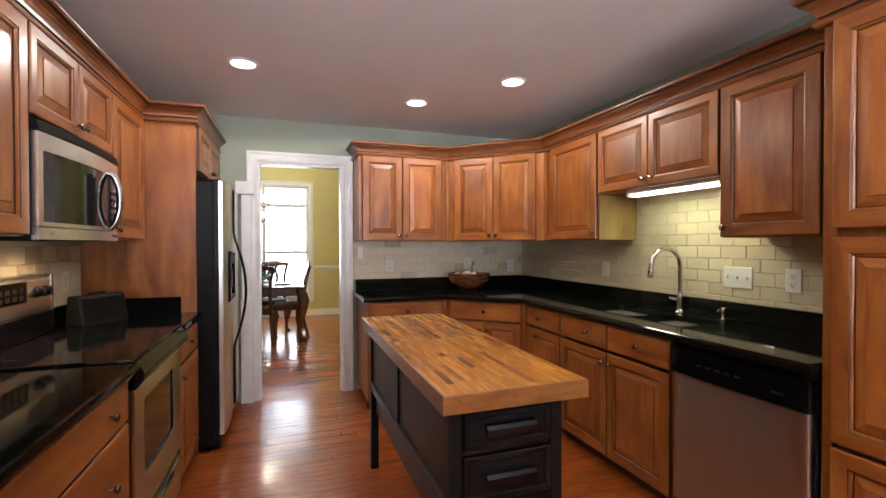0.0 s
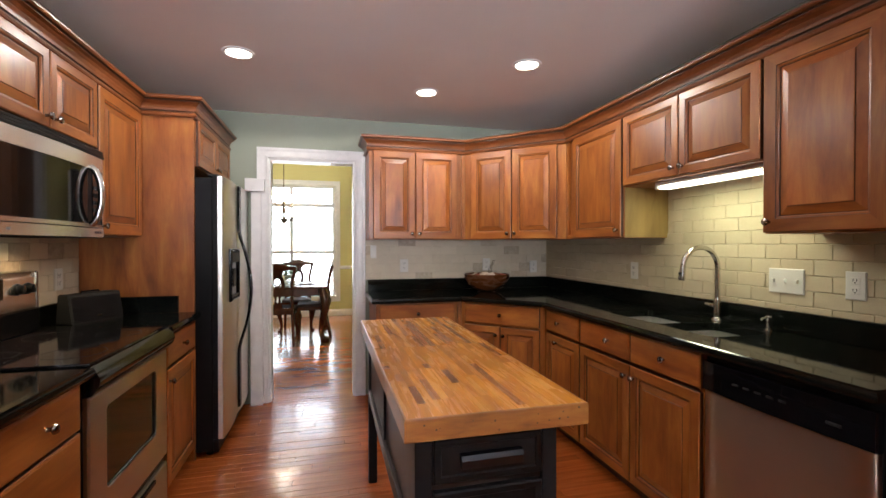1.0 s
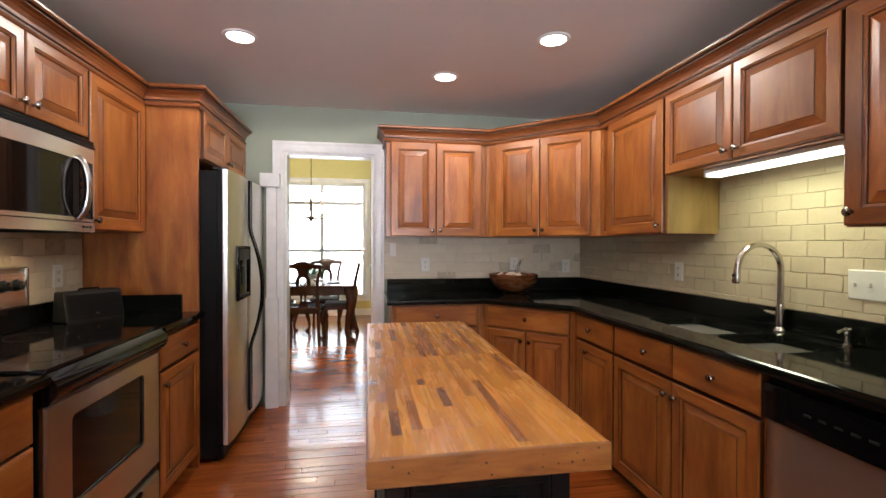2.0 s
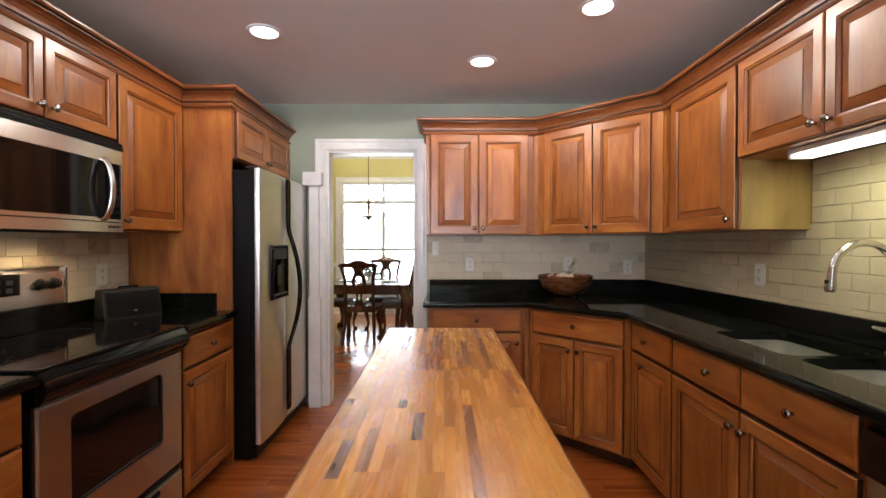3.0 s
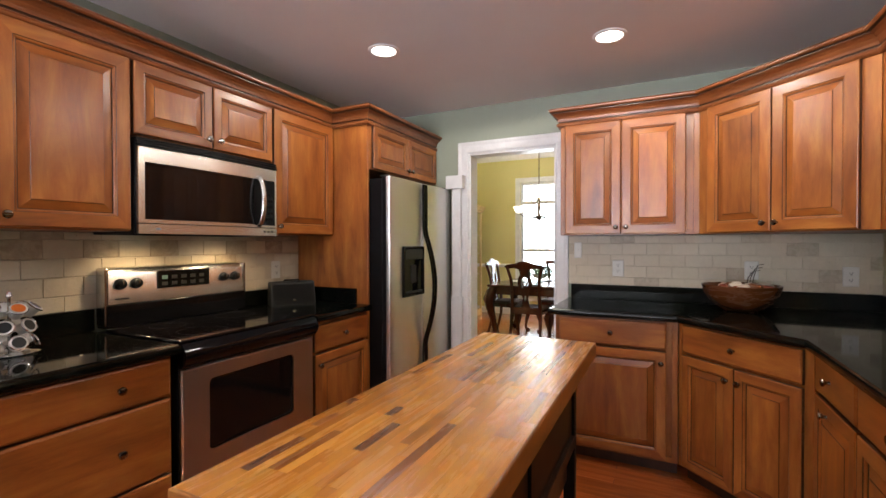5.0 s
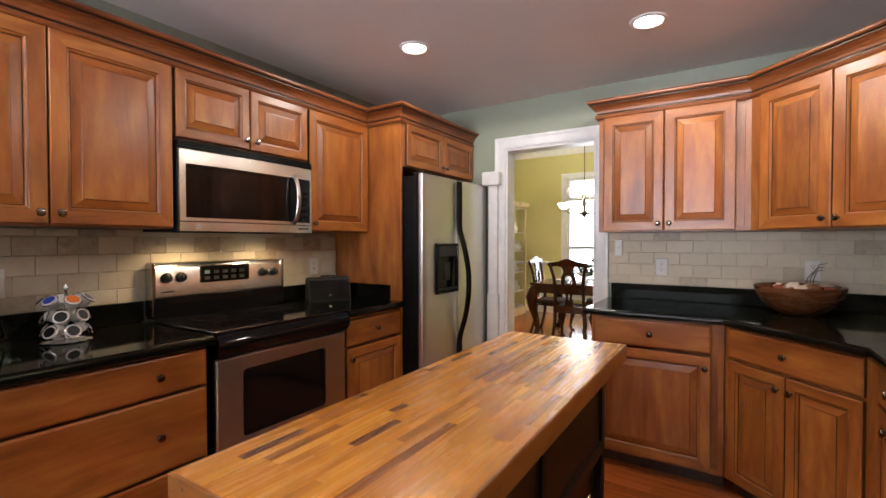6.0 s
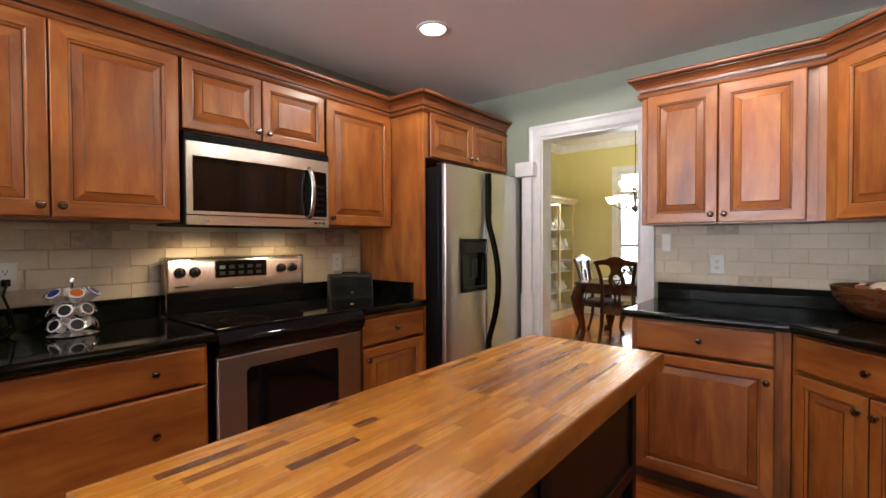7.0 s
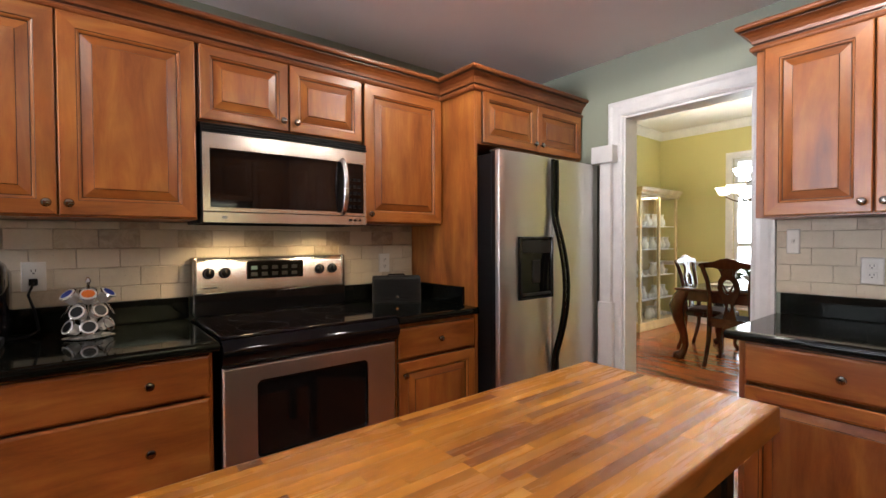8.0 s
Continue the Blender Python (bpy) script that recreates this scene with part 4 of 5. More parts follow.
d1 = fridge_door(0.004, 0.440, "brushed stainless freezer door")
d2 = fridge_door(0.450, W_F - 0.004, "brushed stainless refrigerator door")
part("centre_strip", boxed(0.441, 0.449, -0.03, 0.0, 0.105, H_F), BLACK, c)
for d, x, s in ((d1, 0.428, 1), (d2, 0.464, -1)):
    pts = arc(30, lambda u: (x, -0.076 - 0.080 * max(0.0, math.sin(math.pi * min(1, max(0, (u - 0.28) / 0.50)))) ** 0.9, 0.16 + 1.575 * u))
    bm = bmesh.new()
    cols = []
    for p in pts:
        w = 0.0105
        cols.append([bm.verts.new(p_) for p_ in ((p[0] - w, p[1] - 0.008, p[2]), (p[0] + w, p[1] - 0.008, p[2]), (p[0] + w, p[1] + 0.008, p[2]), (p[0] - w, p[1] + 0.008, p[2]))])
    for a, b in zip(cols, cols[1:]):
        for i in range(4):
            bm.faces.new((a[i], a[(i + 1) % 4], b[(i + 1) % 4], b[i]))
    bm.faces.new(cols[0]), bm.faces.new(cols[-1])
    bmesh.ops.bevel(bm, geom=[e for e in bm.edges if abs(e.verts[0].co.x - e.verts[1].co.x) < 1e-6 and abs(e.verts[0].co.z - e.verts[1].co.z) > 1e-3], offset=0.004, segments=2, affect="EDGES")
    part("handle", bm, BLACK_GLOSS, d, "long bowed black handle", smooth=True)
bm = bmesh.new()
rings(bm, 0.285, 0.345, [(0, -0.058), (0, -0.082), (0.005, -0.086), (0.014, -0.086), (0.018, -0.076), (0.020, -0.0735)], [(0, 0)] * 5, 0)
disp = part("dispenser", bm, BLACK_GLOSS, d1, "black water and ice dispenser")
disp.location = (0.138, 0, 0.944)
part("keypad", boxed(0.022, 0.263, -0.084, -0.060, 0.255, 0.325, 0.004), CHARCOAL, disp)
part("paddle", boxed(0.110, 0.175, -0.080, -0.060, 0.090, 0.215, 0.004), CHARCOAL, disp)
part("drip_tray", boxed(0.022, 0.263, -0.084, -0.060, 0.020, 0.034, 0.003), CHARCOAL, disp)
for x0 in (0.02, W_F - 0.09):
    part("hinge_cover", boxed(x0, x0 + 0.07, -0.045, 0.03, 1.7455, 1.757, 0.004), CHARCOAL, c)

# ---- island ----
IX0, IX1, IY0, IY1, IZ0, IZ1 = 0.530, 1.040, 1.284, 2.797, 0.826, 0.886
c = root("kitchen_island", pose(0, 0, 0), "black-painted work table island with a butcher block top", "kitchen island")
BX0, BX1, BY0, BY1, BZ = 0.566, 0.972, 1.335, 2.725, 0.475
for x0 in (BX0, BX1 - 0.045):
    for y0 in (BY0, BY1 - 0.045):
        bm = bmesh.new()
        box(bm, x0, x0 + 0.045, y0, y0 + 0.045, 0.0, IZ0 - 0.001, 0.003)
        part("leg", bm, BLACK_WOOD, c)
inner = part("body", boxed(BX0 + 0.012, BX1 - 0.012, BY0 + 0.012, BY1 - 0.012, BZ + 0.02, IZ0 - 0.002), BLACK_BROWN, c)
for x0, x1 in ((BX0 + 0.002, BX0 + 0.014), (BX1 - 0.014, BX1 - 0.002)):
    part("top_rail", boxed(x0, x1, BY0 + 0.046, BY1 - 0.046, 0.780, IZ0 - 0.002, 0.002), BLACK_WOOD, c)
    part("bottom_rail", boxed(x0 - (0.006 if x0 < 0.7 else 0), x1 + (0.006 if x0 > 0.7 else 0), BY0 + 0.046, BY1 - 0.046, BZ, BZ + 0.045, 0.003), BLACK_BROWN, c)
    part("middle_stile", boxed(x0, x1, 2.02, 2.065, BZ + 0.046, 0.779, 0.002), BLACK_WOOD, c)
part("lower_rail", boxed(BX0 + 0.03, BX0 + 0.048, BY0 + 0.046, BY1 - 0.046, 0.33, BZ - 0.002, 0.003), BLACK_BROWN, c)
part("lower_rail", boxed(BX1 - 0.048, BX1 - 0.03, BY0 + 0.046, BY1 - 0.046, 0.33, BZ - 0.002, 0.003), BLACK_BROWN, c)
part("back_panel", boxed(BX0 + 0.046, BX1 - 0.046, BY1 - 0.011, BY1 - 0.003, BZ, IZ0 - 0.002), BLACK_WOOD, c)
part("front_rail", boxed(BX0 + 0.046, BX1 - 0.046, BY0 + 0.004, BY0 + 0.03, BZ, 0.505, 0.002), BLACK_WOOD, c)
for z0, z1 in ((0.690, 0.808), (0.520, 0.668)):
    bm = bmesh.new()
    rings(bm, BX1 - BX0 - 0.098, z1 - z0, [(0, 0.012), (0, -0.006), (0.004, -0.010), (0.018, -0.010), (0.022, -0.006)], [(0, 0)] * 4, 0)
    d = part("drawer", bm, BLACK_WOOD, c)
    d.location = (BX0 + 0.049, BY0, z0)
    bm = bmesh.new()
    prof = [(-0.006, 0.018), (-0.022, 0.016), (-0.028, 0.004), (-0.026, -0.018), (-0.020, -0.018), (-0.006, 0.008)]
    lo = [bm.verts.new((0.070, y, z)) for y, z in prof]
    hi = [bm.verts.new((0.245, y, z)) for y, z in prof]
    for i in range(len(prof)):
        j = (i + 1) % len(prof)
        bm.faces.new((lo[i], lo[j], hi[j], hi[i]))
    bm.faces.new(lo), bm.faces.new(hi)
    h = part("pull", bm, PEWTER, d, "dark pewter bin pull")
    h.location = (0, 0, (z1 - z0) / 2)

# ---- ceiling lamps ----
# The fourth fitting is an unseen addition that goes with its lamp.
for cx, cy in CANS:
    c = root("recessed_light", pose(cx, cy, ZC), "lit recessed ceiling light with white trim ring", "ceiling light", "recessed ceiling lights")
    part("trim_ring", lathe(bmesh.new(), [(0.088, 0.0), (0.086, -0.005), (0.072, -0.009), (0.068, -0.006), (0.070, 0.0)], 36), WHITE, c, smooth=True)
    part("bulb", lathe(bmesh.new(), [(0.067, -0.001), (0.066, -0.004), (0.04, -0.007), (0.01, -0.0085)], 32), LAMP_GLOW, c, "glowing lens", smooth=True)

# ---- under-cabinet light at the sink ----
c = root("under_cabinet_light", pose(2.19, 2.03, 1.667), "lit white fluorescent tube light under the cabinet", "lamp")
part("housing", boxed(-0.045, 0.045, -0.33, 0.33, -0.020, 0.0, 0.004), WHITE, c)
part("diffuser", boxed(-0.040, 0.040, -0.31, 0.31, -0.036, -0.021, 0.006), TUBE_GLOW, c, "glowing white diffuser")
for y0 in (-0.334, 0.316):
    part("end_cap", boxed(-0.043, 0.043, y0, y0 + 0.018, -0.037, -0.001, 0.004), PLATE, c)


# ---- outlets and switches on the backsplash ----
def wall_plate(m, w, kind, label):
    c = root("switch_plate" if kind == "switch" else "wall_outlet", m, label, "switch" if kind == "switch" else "outlet", "wall plates")
    bm = bmesh.new()
    rings(bm, w, 0.115, [(0, 0), (0, -0.003), (0.004, -0.006)], [(0, 0)] * 2, 0)
    p = part("plate", bm, PLATE, c)
    p.location = (-w / 2, 0, -0.0575)
    if kind == "switch":
        k = max(1, round(w / 0.05) - 0)
        for i in range(k):
            x = w * (i + 0.5) / k
            part("toggle", boxed(x - 0.005, x + 0.005, -0.016, -0.006, 0.050, 0.066, 0.002), PLATE, p)
    else:
        for z in (0.024, 0.064):
            r = part("receptacle", boxed(w / 2 - 0.017, w / 2 + 0.017, -0.0085, -0.006, z, z + 0.028, 0.001), PLATE, p)
            for x in (-0.008, 0.005):
                part("slot", boxed(w / 2 + x, w / 2 + x + 0.0025, -0.0092, -0.0084, z + 0.012, z + 0.022), SLOT, r)
            part("slot", boxed(w / 2 - 0.003, w / 2 + 0.003, -0.0092, -0.0084, z + 0.004, z + 0.009), SLOT, r)
    return c


TT = 0.012      # how far the tiles stand off the wall
wall_plate(pose(0.737, YB - TT, 1.258), 0.052, "switch", "small white switch plate on the tiles beside the doorway")
wall_plate(pose(1.010, YB - TT, 1.132), 0.075, "outlet", "white outlet on the tiled back wall")
wall_plate(pose(1.790, YB - TT, 1.135), 0.075, "outlet", "white outlet behind the wooden bowl")
wall_plate(pose(2.268, YB - TT, 1.110), 0.075, "outlet", "white outlet near the tiled corner")
wall_plate(pose(XR - TT, 2.872, 1.140, 0, 0, -90), 0.075, "outlet", "white outlet on the sink wall")
wall_plate(pose(XR - TT, 1.811, 1.150, 0, 0, -90), 0.165, "switch", "triple white switch plate beside the sink")
wall_plate(pose(XR - TT, 1.527, 1.152, 0, 0, -90), 0.075, "outlet", "white outlet on the sink wall beside the pantry")
wall_plate(pose(XL + TT, 1.393, 1.137, 0, 0, 90), 0.075, "outlet", "white outlet with a black plug in it")
wall_plate(pose(XL + TT, 2.995, 1.135, 0, 0, 90), 0.075, "outlet", "white outlet behind the small radio")

# ---- small things on the worktops ----
# coffee pod carousel
c = root("coffee_pod_carousel", pose(-0.825, 1.560, 0.912), "chrome carousel holding coffee pods with white rims", "pod holder")
part("base", lathe(bmesh.new(), [(0.085, 0), (0.087, 0.004), (0.078, 0.009), (0.030, 0.013), (0.008, 0.016)], 28), CHROME, c, smooth=True)
part("pole", lathe(bmesh.new(), [(0.005, 0.012), (0.005, 0.20)], 12), CHROME, c, smooth=True)
part("finial", lathe(bmesh.new(), [(0.004, 0.198), (0.011, 0.208), (0.008, 0.220), (0.003, 0.226)], 12), CHROME, c, smooth=True)
for tier, (z, rad, cnt) in enumerate(((0.045, 0.070, 6), (0.102, 0.067, 6), (0.166, 0.070, 6))):
    ringp = arc(24, lambda s: (0.042 * math.cos(2 * math.pi * s), 0.042 * math.sin(2 * math.pi * s), z - 0.014))
    for a in (0.4, 2.5, 4.6):
        part("spoke", tube(bmesh.new(), [(0.004 * math.cos(a), 0.004 * math.sin(a), z - 0.014), (0.042 * math.cos(a), 0.042 * math.sin(a), z - 0.014)], 0.0016, 6), CHROME, c)
    part("tier_ring", tube(bmesh.new(), ringp, 0.002, 6), CHROME, c, smooth=True)
    for k in range(cnt):
        a = 2 * math.pi * (k + 0.5 * (tier % 2)) / cnt
        tilt = Matrix.Rotation(a, 4, "Z") @ Matrix.Translation((rad, 0, z)) @ Matrix.Rotation(radians(62 if tier < 2 else 40), 4, "Y")
        hoop = arc(20, lambda s: tuple(tilt @ Vector((0.0265 * math.cos(2 * math.pi * s), 0.0265 * math.sin(2 * math.pi * s), 0.0))))
        part("hoop", tube(bmesh.new(), hoop, 0.0024, 6), CHROME, c, smooth=True)
        if tier < 2 and (k * 7 + tier * 3) % 6 in (1, 4):
            continue
        pod = part("pod", lathe(bmesh.new(), [(0.017, -0.036), (0.018, -0.034), (0.0225, 0.0), (0.0255, 0.002), (0.0255, 0.004), (0.0215, 0.0045)], 18), POD_CUP, c, smooth=True)
        pod.matrix_basis = tilt
        lid_m = (ORANGE if k in (0, 3) else BLUE) if tier == 2 else (CHARCOAL, POD_FOIL, BLACK)[k % 3]
        part("lid", lathe(bmesh.new(), [(0.0205, 0.0046), (0.0198, 0.0056), (0.008, 0.0060)], 18), lid_m, pod, smooth=True)

# coffee machine at the end of the worktop
c = root("coffee_machine", pose(-0.86, 1.232, 0.912, 0, 0, 90), "black single-cup coffee machine with violet light", "coffee machine")
bm = bmesh.new()
box(bm, -0.105, 0.105, -0.02, 0.13, 0.0, 0.27, 0.03, seg=4)
part("body", bm, BLACK_GLOSS, c, smooth=True)
part("head", box(bmesh.new(), -0.105, 0.105, -0.15, 0.02, 0.17, 0.30, 0.035, seg=4), BLACK_GLOSS, c, smooth=True)
part("drip_tray", box(bmesh.new(), -0.095, 0.095, -0.15, -0.02, 0.0, 0.03, 0.008), CHARCOAL, c, smooth=True)
part("indicator", boxed(0.060, 0.078, -0.1535, -0.148, 0.225, 0.232, 0.002), LED, c)
bm = bmesh.new()
tube(bm, [(-1.018, 1.395, 1.118), (-0.990, 1.393, 1.110), (-0.970, 1.380, 1.070), (-0.965, 1.400, 1.00), (-0.95, 1.410, 0.935), (-0.93, 1.38, 0.918), (-0.90, 1.30, 0.917), (-0.90, 1.272, 0.920)], 0.0045, 8)
box(bm, -1.024, -0.996, 1.380, 1.406, 1.102, 1.130, 0.004)
tagged(part("power_cord", bm, BLACK, None, "black power cord plugged into the wall outlet", smooth=True), category="cable")

# small radio
c = root("radio", pose(-0.840, 2.965, 0.912, 0, 0, 62), "small charcoal tabletop radio with grille front", "radio")
bm = bmesh.new()
prof = [(-0.015, 0.0), (0.012, 0.145), (0.022, 0.152), (0.085, 0.152), (0.100, 0.0)]
lo = [bm.verts.new((-0.140, y, z)) for y, z in prof]
hi = [bm.verts.new((0.140, y, z)) for y, z in prof]
for i in range(len(prof)):
    j = (i + 1) % len(prof)
    bm.faces.new((lo[i], lo[j], hi[j], hi[i]))
bm.faces.new(lo), bm.faces.new(hi)
bmesh.ops.bevel(bm, geom=list(bm.edges), offset=0.005, segments=2, affect="EDGES")
part("case", bm, CHARCOAL, c, smooth=True)
for k in range(16):
    z = 0.012 + 0.0078 * k
    y = -0.015 + 0.027 * z / 0.145
    part("grille_bar", boxed(-0.130, 0.130, y - 0.003, y + 0.001, z, z + 0.0042), BLACK, c)
part("badge", boxed(-0.010, 0.010, -0.0165, -0.012, 0.030, 0.040, 0.001), CHROME, c)
part("handle", tube(bmesh.new(), [(-0.05, 0.05, 0.150), (-0.045, 0.05, 0.160), (0.045, 0.05, 0.160), (0.05, 0.05, 0.150)], 0.005, 8), BLACK, c, smooth=True)

# wooden bowl of pods and shells
bowl = tagged(part("fruit_bowl", lathe(bmesh.new(), [(0.075, 0), (0.085, 0.004), (0.10, 0.012), (0.150, 0.050), (0.185, 0.100), (0.200, 0.150), (0.196, 0.153), (0.190, 0.150), (0.172, 0.100), (0.135, 0.055), (0.08, 0.022)], 48),
                   BOWL, None, "wide turned wooden bowl on the granite worktop", smooth=True), category="bowl")
bowl.location = (1.70, 3.905, 0.9125)
rng = random.Random(5)
for k in range(30):
    r, a = 0.155 * math.sqrt(rng.random()), rng.random() * 6.283
    s = rng.uniform(0.018, 0.034)
    m = rng.choice([SHELL, SHELL, SHELL_RED, BOWL])
    bm = bmesh.new()
    bmesh.ops.create_icosphere(bm, subdivisions=2, radius=1.0)
    for v in bm.verts:
        v.co *= 1 + 0.25 * noise.noise(v.co * 1.7 + Vector((k, 0, 0)))
        v.co = Vector((v.co.x * s * 1.4, v.co.y * s, v.co.z * s * 0.8))
    ob = tagged(part("dried_pod", bm, m, None, "dried pods and pale shells in the bowl", smooth=True), category="decoration", group="pods in the bowl")
    ob.matrix_basis = pose(1.70 + r * math.cos(a), 3.905 + r * math.sin(a), 0.912 + 0.128 + 0.020 * rng.random() - 0.05 * r, rng.uniform(-30, 30), rng.uniform(-30, 30), rng.uniform(0, 360))
bm = bmesh.new()
for k in range(3):
    tube(bm, [(1.735 + 0.012 * k, 3.95, 1.04), (1.745 + 0.014 * k, 3.985, 1.10), (1.775 + 0.012 * k, 4.02, 1.135 + 0.02 * k), (1.815 + 0.008 * k, 4.03, 1.145 + 0.018 * k)], 0.0022, 6)
tagged(part("dry_twigs", bm, STEM, None, "thin dark dry twigs standing in the bowl", smooth=True), category="decoration")

# ---- dining room ----
# table
TX0, TX1, TY0, TY1, TZ = -0.83, 0.34, 6.45, 7.60, 0.755
c = root("dining_table", pose(0, 0, 0), "dark cherry dining table with carved cabriole legs", "table")
poly = [(TX0, TY0), (TX1, TY0), (TX1, TY1), (TX0, TY1)]
part("tabletop", slab(bmesh.new(), poly, [], [(0.02, TZ - 0.03), (0.004, TZ - 0.022), (0.0, TZ - 0.012), (0.006, TZ)]), CHERRY, c, smooth=True)
for x0, x1, y0, y1 in ((TX0 + 0.06, TX1 - 0.06, TY0 + 0.05, TY0 + 0.075), (TX0 + 0.06, TX1 - 0.06, TY1 - 0.075, TY1 - 0.05), (TX0 + 0.05, TX0 + 0.075, TY0 + 0.08, TY1 - 0.08), (TX1 - 0.075, TX1 - 0.05, TY0 + 0.08, TY1 - 0.08)):
    part("apron", boxed(x0, x1, y0, y1, TZ - 0.13, TZ - 0.031, 0.003), CHERRY, c)


def cabriole(bm, x, y, dx, dy, h, s=1.0):
    """A curved leg that swells outwards at the knee and ends in a pad foot."""
    prof = [(0.0, 1.0, 0.036), (0.020, 0.90, 0.044), (0.036, 0.78, 0.046), (0.026, 0.60, 0.036), (0.004, 0.38, 0.026), (-0.006, 0.20, 0.021), (0.006, 0.09, 0.024), (0.026, 0.035, 0.038), (0.028, 0.0, 0.034)]
    tube(bm, [(x + dx * o * s, y + dy * o * s, max(0.001, t * h)) for o, t, r in prof], [r * s for o, t, r in prof], 12)
    return bm


for x, dx in ((TX0 + 0.075, -1), (TX1 - 0.075, 1)):
    for y, dy in ((TY0 + 0.075, -1), (TY1 - 0.075, 1)):
        part("leg", cabriole(bmesh.new(), x, y, dx, dy, TZ - 0.031, 1.6), CHERRY, c, smooth=True)

# dining chair with a pierced splat back
chair = root("dining_chair", pose(-0.290, 6.62, 0, 0, 0, 180), "dark cherry dining chair with a carved pierced back", "chair", "chairs round the table")
bm = bmesh.new()
prism(bm, [(-0.245, -0.22), (0.245, -0.22), (0.205, 0.20), (-0.205, 0.20)], 0.395, 0.445)
bmesh.ops.bevel(bm, geom=list(bm.edges), offset=0.006, segments=2, affect="EDGES")
part("seat_frame", bm, CHERRY, chair)
bm = bmesh.new()
prism(bm, [(-0.225, -0.205), (0.225, -0.205), (0.188, 0.175), (-0.188, 0.175)], 0.446, 0.478)
bmesh.ops.bevel(bm, geom=list(bm.edges), offset=0.014, segments=3, affect="EDGES")
part("seat", bm, SEAT_CLOTH, chair, "dark upholstered seat", smooth=True)
for x, dx in ((-0.215, -1), (0.215, 1)):
    part("leg", cabriole(bmesh.new(), x, -0.19, dx, -1, 0.395, 0.85), CHERRY, chair, smooth=True)
    part("leg", tube(bmesh.new(), [(x * 0.86, 0.185, 0.40), (x * 0.88, 0.195, 0.25), (x * 0.92, 0.235, 0.09), (x * 0.95, 0.262, 0.001)], [0.024, 0.022, 0.019, 0.021], 10), CHERRY, chair, smooth=True)
    part("back_post", tube(bmesh.new(), [(x * 0.86, 0.185, 0.40), (x * 0.84, 0.195, 0.55), (x * 0.80, 0.215, 0.70), (x * 0.86, 0.240, 0.85), (x * 1.0, 0.268, 0.97), (x * 1.06, 0.285, 1.02)], [0.026, 0.024, 0.022, 0.021, 0.022, 0.017], 10), CHERRY, chair, smooth=True)
# yoke and splat are sawn plates that lean back with the posts
def leaning(bm):
    for v in bm.verts:
        x, z, d = v.co
        v.co = (x, 0.198 + 0.078 * max(0.0, (z - 0.48) / 0.58) ** 1.3 + d, z)
    return bm


def mirrored(half):
    return half + [(-x, z) for x, z in half[::-1] if x > 1e-6]


PLATE_P = [(0.003, -0.011), (0, -0.008), (0, 0.008), (0.003, 0.011)]
yoke = mirrored([(0.0, 0.985), (0.07, 0.975), (0.13, 0.990), (0.19, 0.985), (0.235, 0.985), (0.262, 1.000), (0.255, 1.022), (0.225, 1.036), (0.17, 1.042), (0.11, 1.052), (0.06, 1.075), (0.0, 1.086)])
part("crest_rail", leaning(slab(bmesh.new(), yoke, [], PLATE_P)), CHERRY, chair, smooth=True)
splat = mirrored([(0.0, 0.475), (0.062, 0.475), (0.050, 0.53), (0.034, 0.60), (0.052, 0.66), (0.082, 0.72), (0.096, 0.79), (0.086, 0.86), (0.058, 0.915), (0.066, 0.95), (0.085, 0.982), (0.0, 0.990)])
ovals = [[(0.050 * math.cos(2 * math.pi * k / 16), 0.800 + 0.075 * math.sin(2 * math.pi * k / 16)) for k in range(16)],
         [(0.014 * math.cos(2 * math.pi * k / 8), 0.600 + 0.045 * math.sin(2 * math.pi * k / 8)) for k in range(8)]]
part("splat", leaning(slab(bmesh.new(), splat, ovals, PLATE_P)), CHERRY, chair, smooth=True)
for s in (-1, 1):
    part("splat_scroll", tube(bmesh.new(), [(0.0, 0.240, 0.755), (s * 0.022, 0.243, 0.775), (s * 0.040, 0.246, 0.815), (s * 0.050, 0.248, 0.835)], [0.008, 0.009, 0.008, 0.006], 6), CHERRY, chair, smooth=True)
part("shoe_rail", box(bmesh.new(), -0.175, 0.175, 0.178, 0.212, 0.445, 0.485, 0.004), CHERRY, chair)
copy_thing(chair, pose(-0.74, 7.15, 0, 0, 0, 90))
copy_thing(chair, pose(0.13, 6.98, 0, 0, 0, -90))
copy_thing(chair, pose(-0.12, 7.56, 0, 0, 0, 0))

# centrepiece
c = root("flower_bowl", pose(-0.26, 7.02, TZ), "white footed bowl of greenery and twigs", "centrepiece")
part("bowl", lathe(bmesh.new(), [(0.055, 0), (0.05, 0.01), (0.02, 0.025), (0.02, 0.05), (0.07, 0.07), (0.115, 0.115), (0.118, 0.122), (0.108, 0.118), (0.06, 0.08)], 28), CHINA, c, smooth=True)
rng = random.Random(9)
bm = bmesh.new()
for k in range(150):
    a, r, z = rng.random() * 6.283, 0.17 * math.sqrt(rng.random()), 0.12 + 0.13 * rng.random()
    p = Vector((r * math.cos(a), r * math.sin(a), z - 0.25 * r))
    m = Matrix.Translation(p) @ Euler((rng.uniform(-1, 1), rng.uniform(-1, 1), a)).to_matrix().to_4x4()
    vs = [bm.verts.new(m @ Vector(q_)) for q_ in ((-0.03, 0, 0), (0, 0.014, 0.006), (0.035, 0, -0.004), (0, -0.014, 0.006))]
    bm.faces.new(vs)
part("foliage", bm, LEAF, c)
bm = bmesh.new()
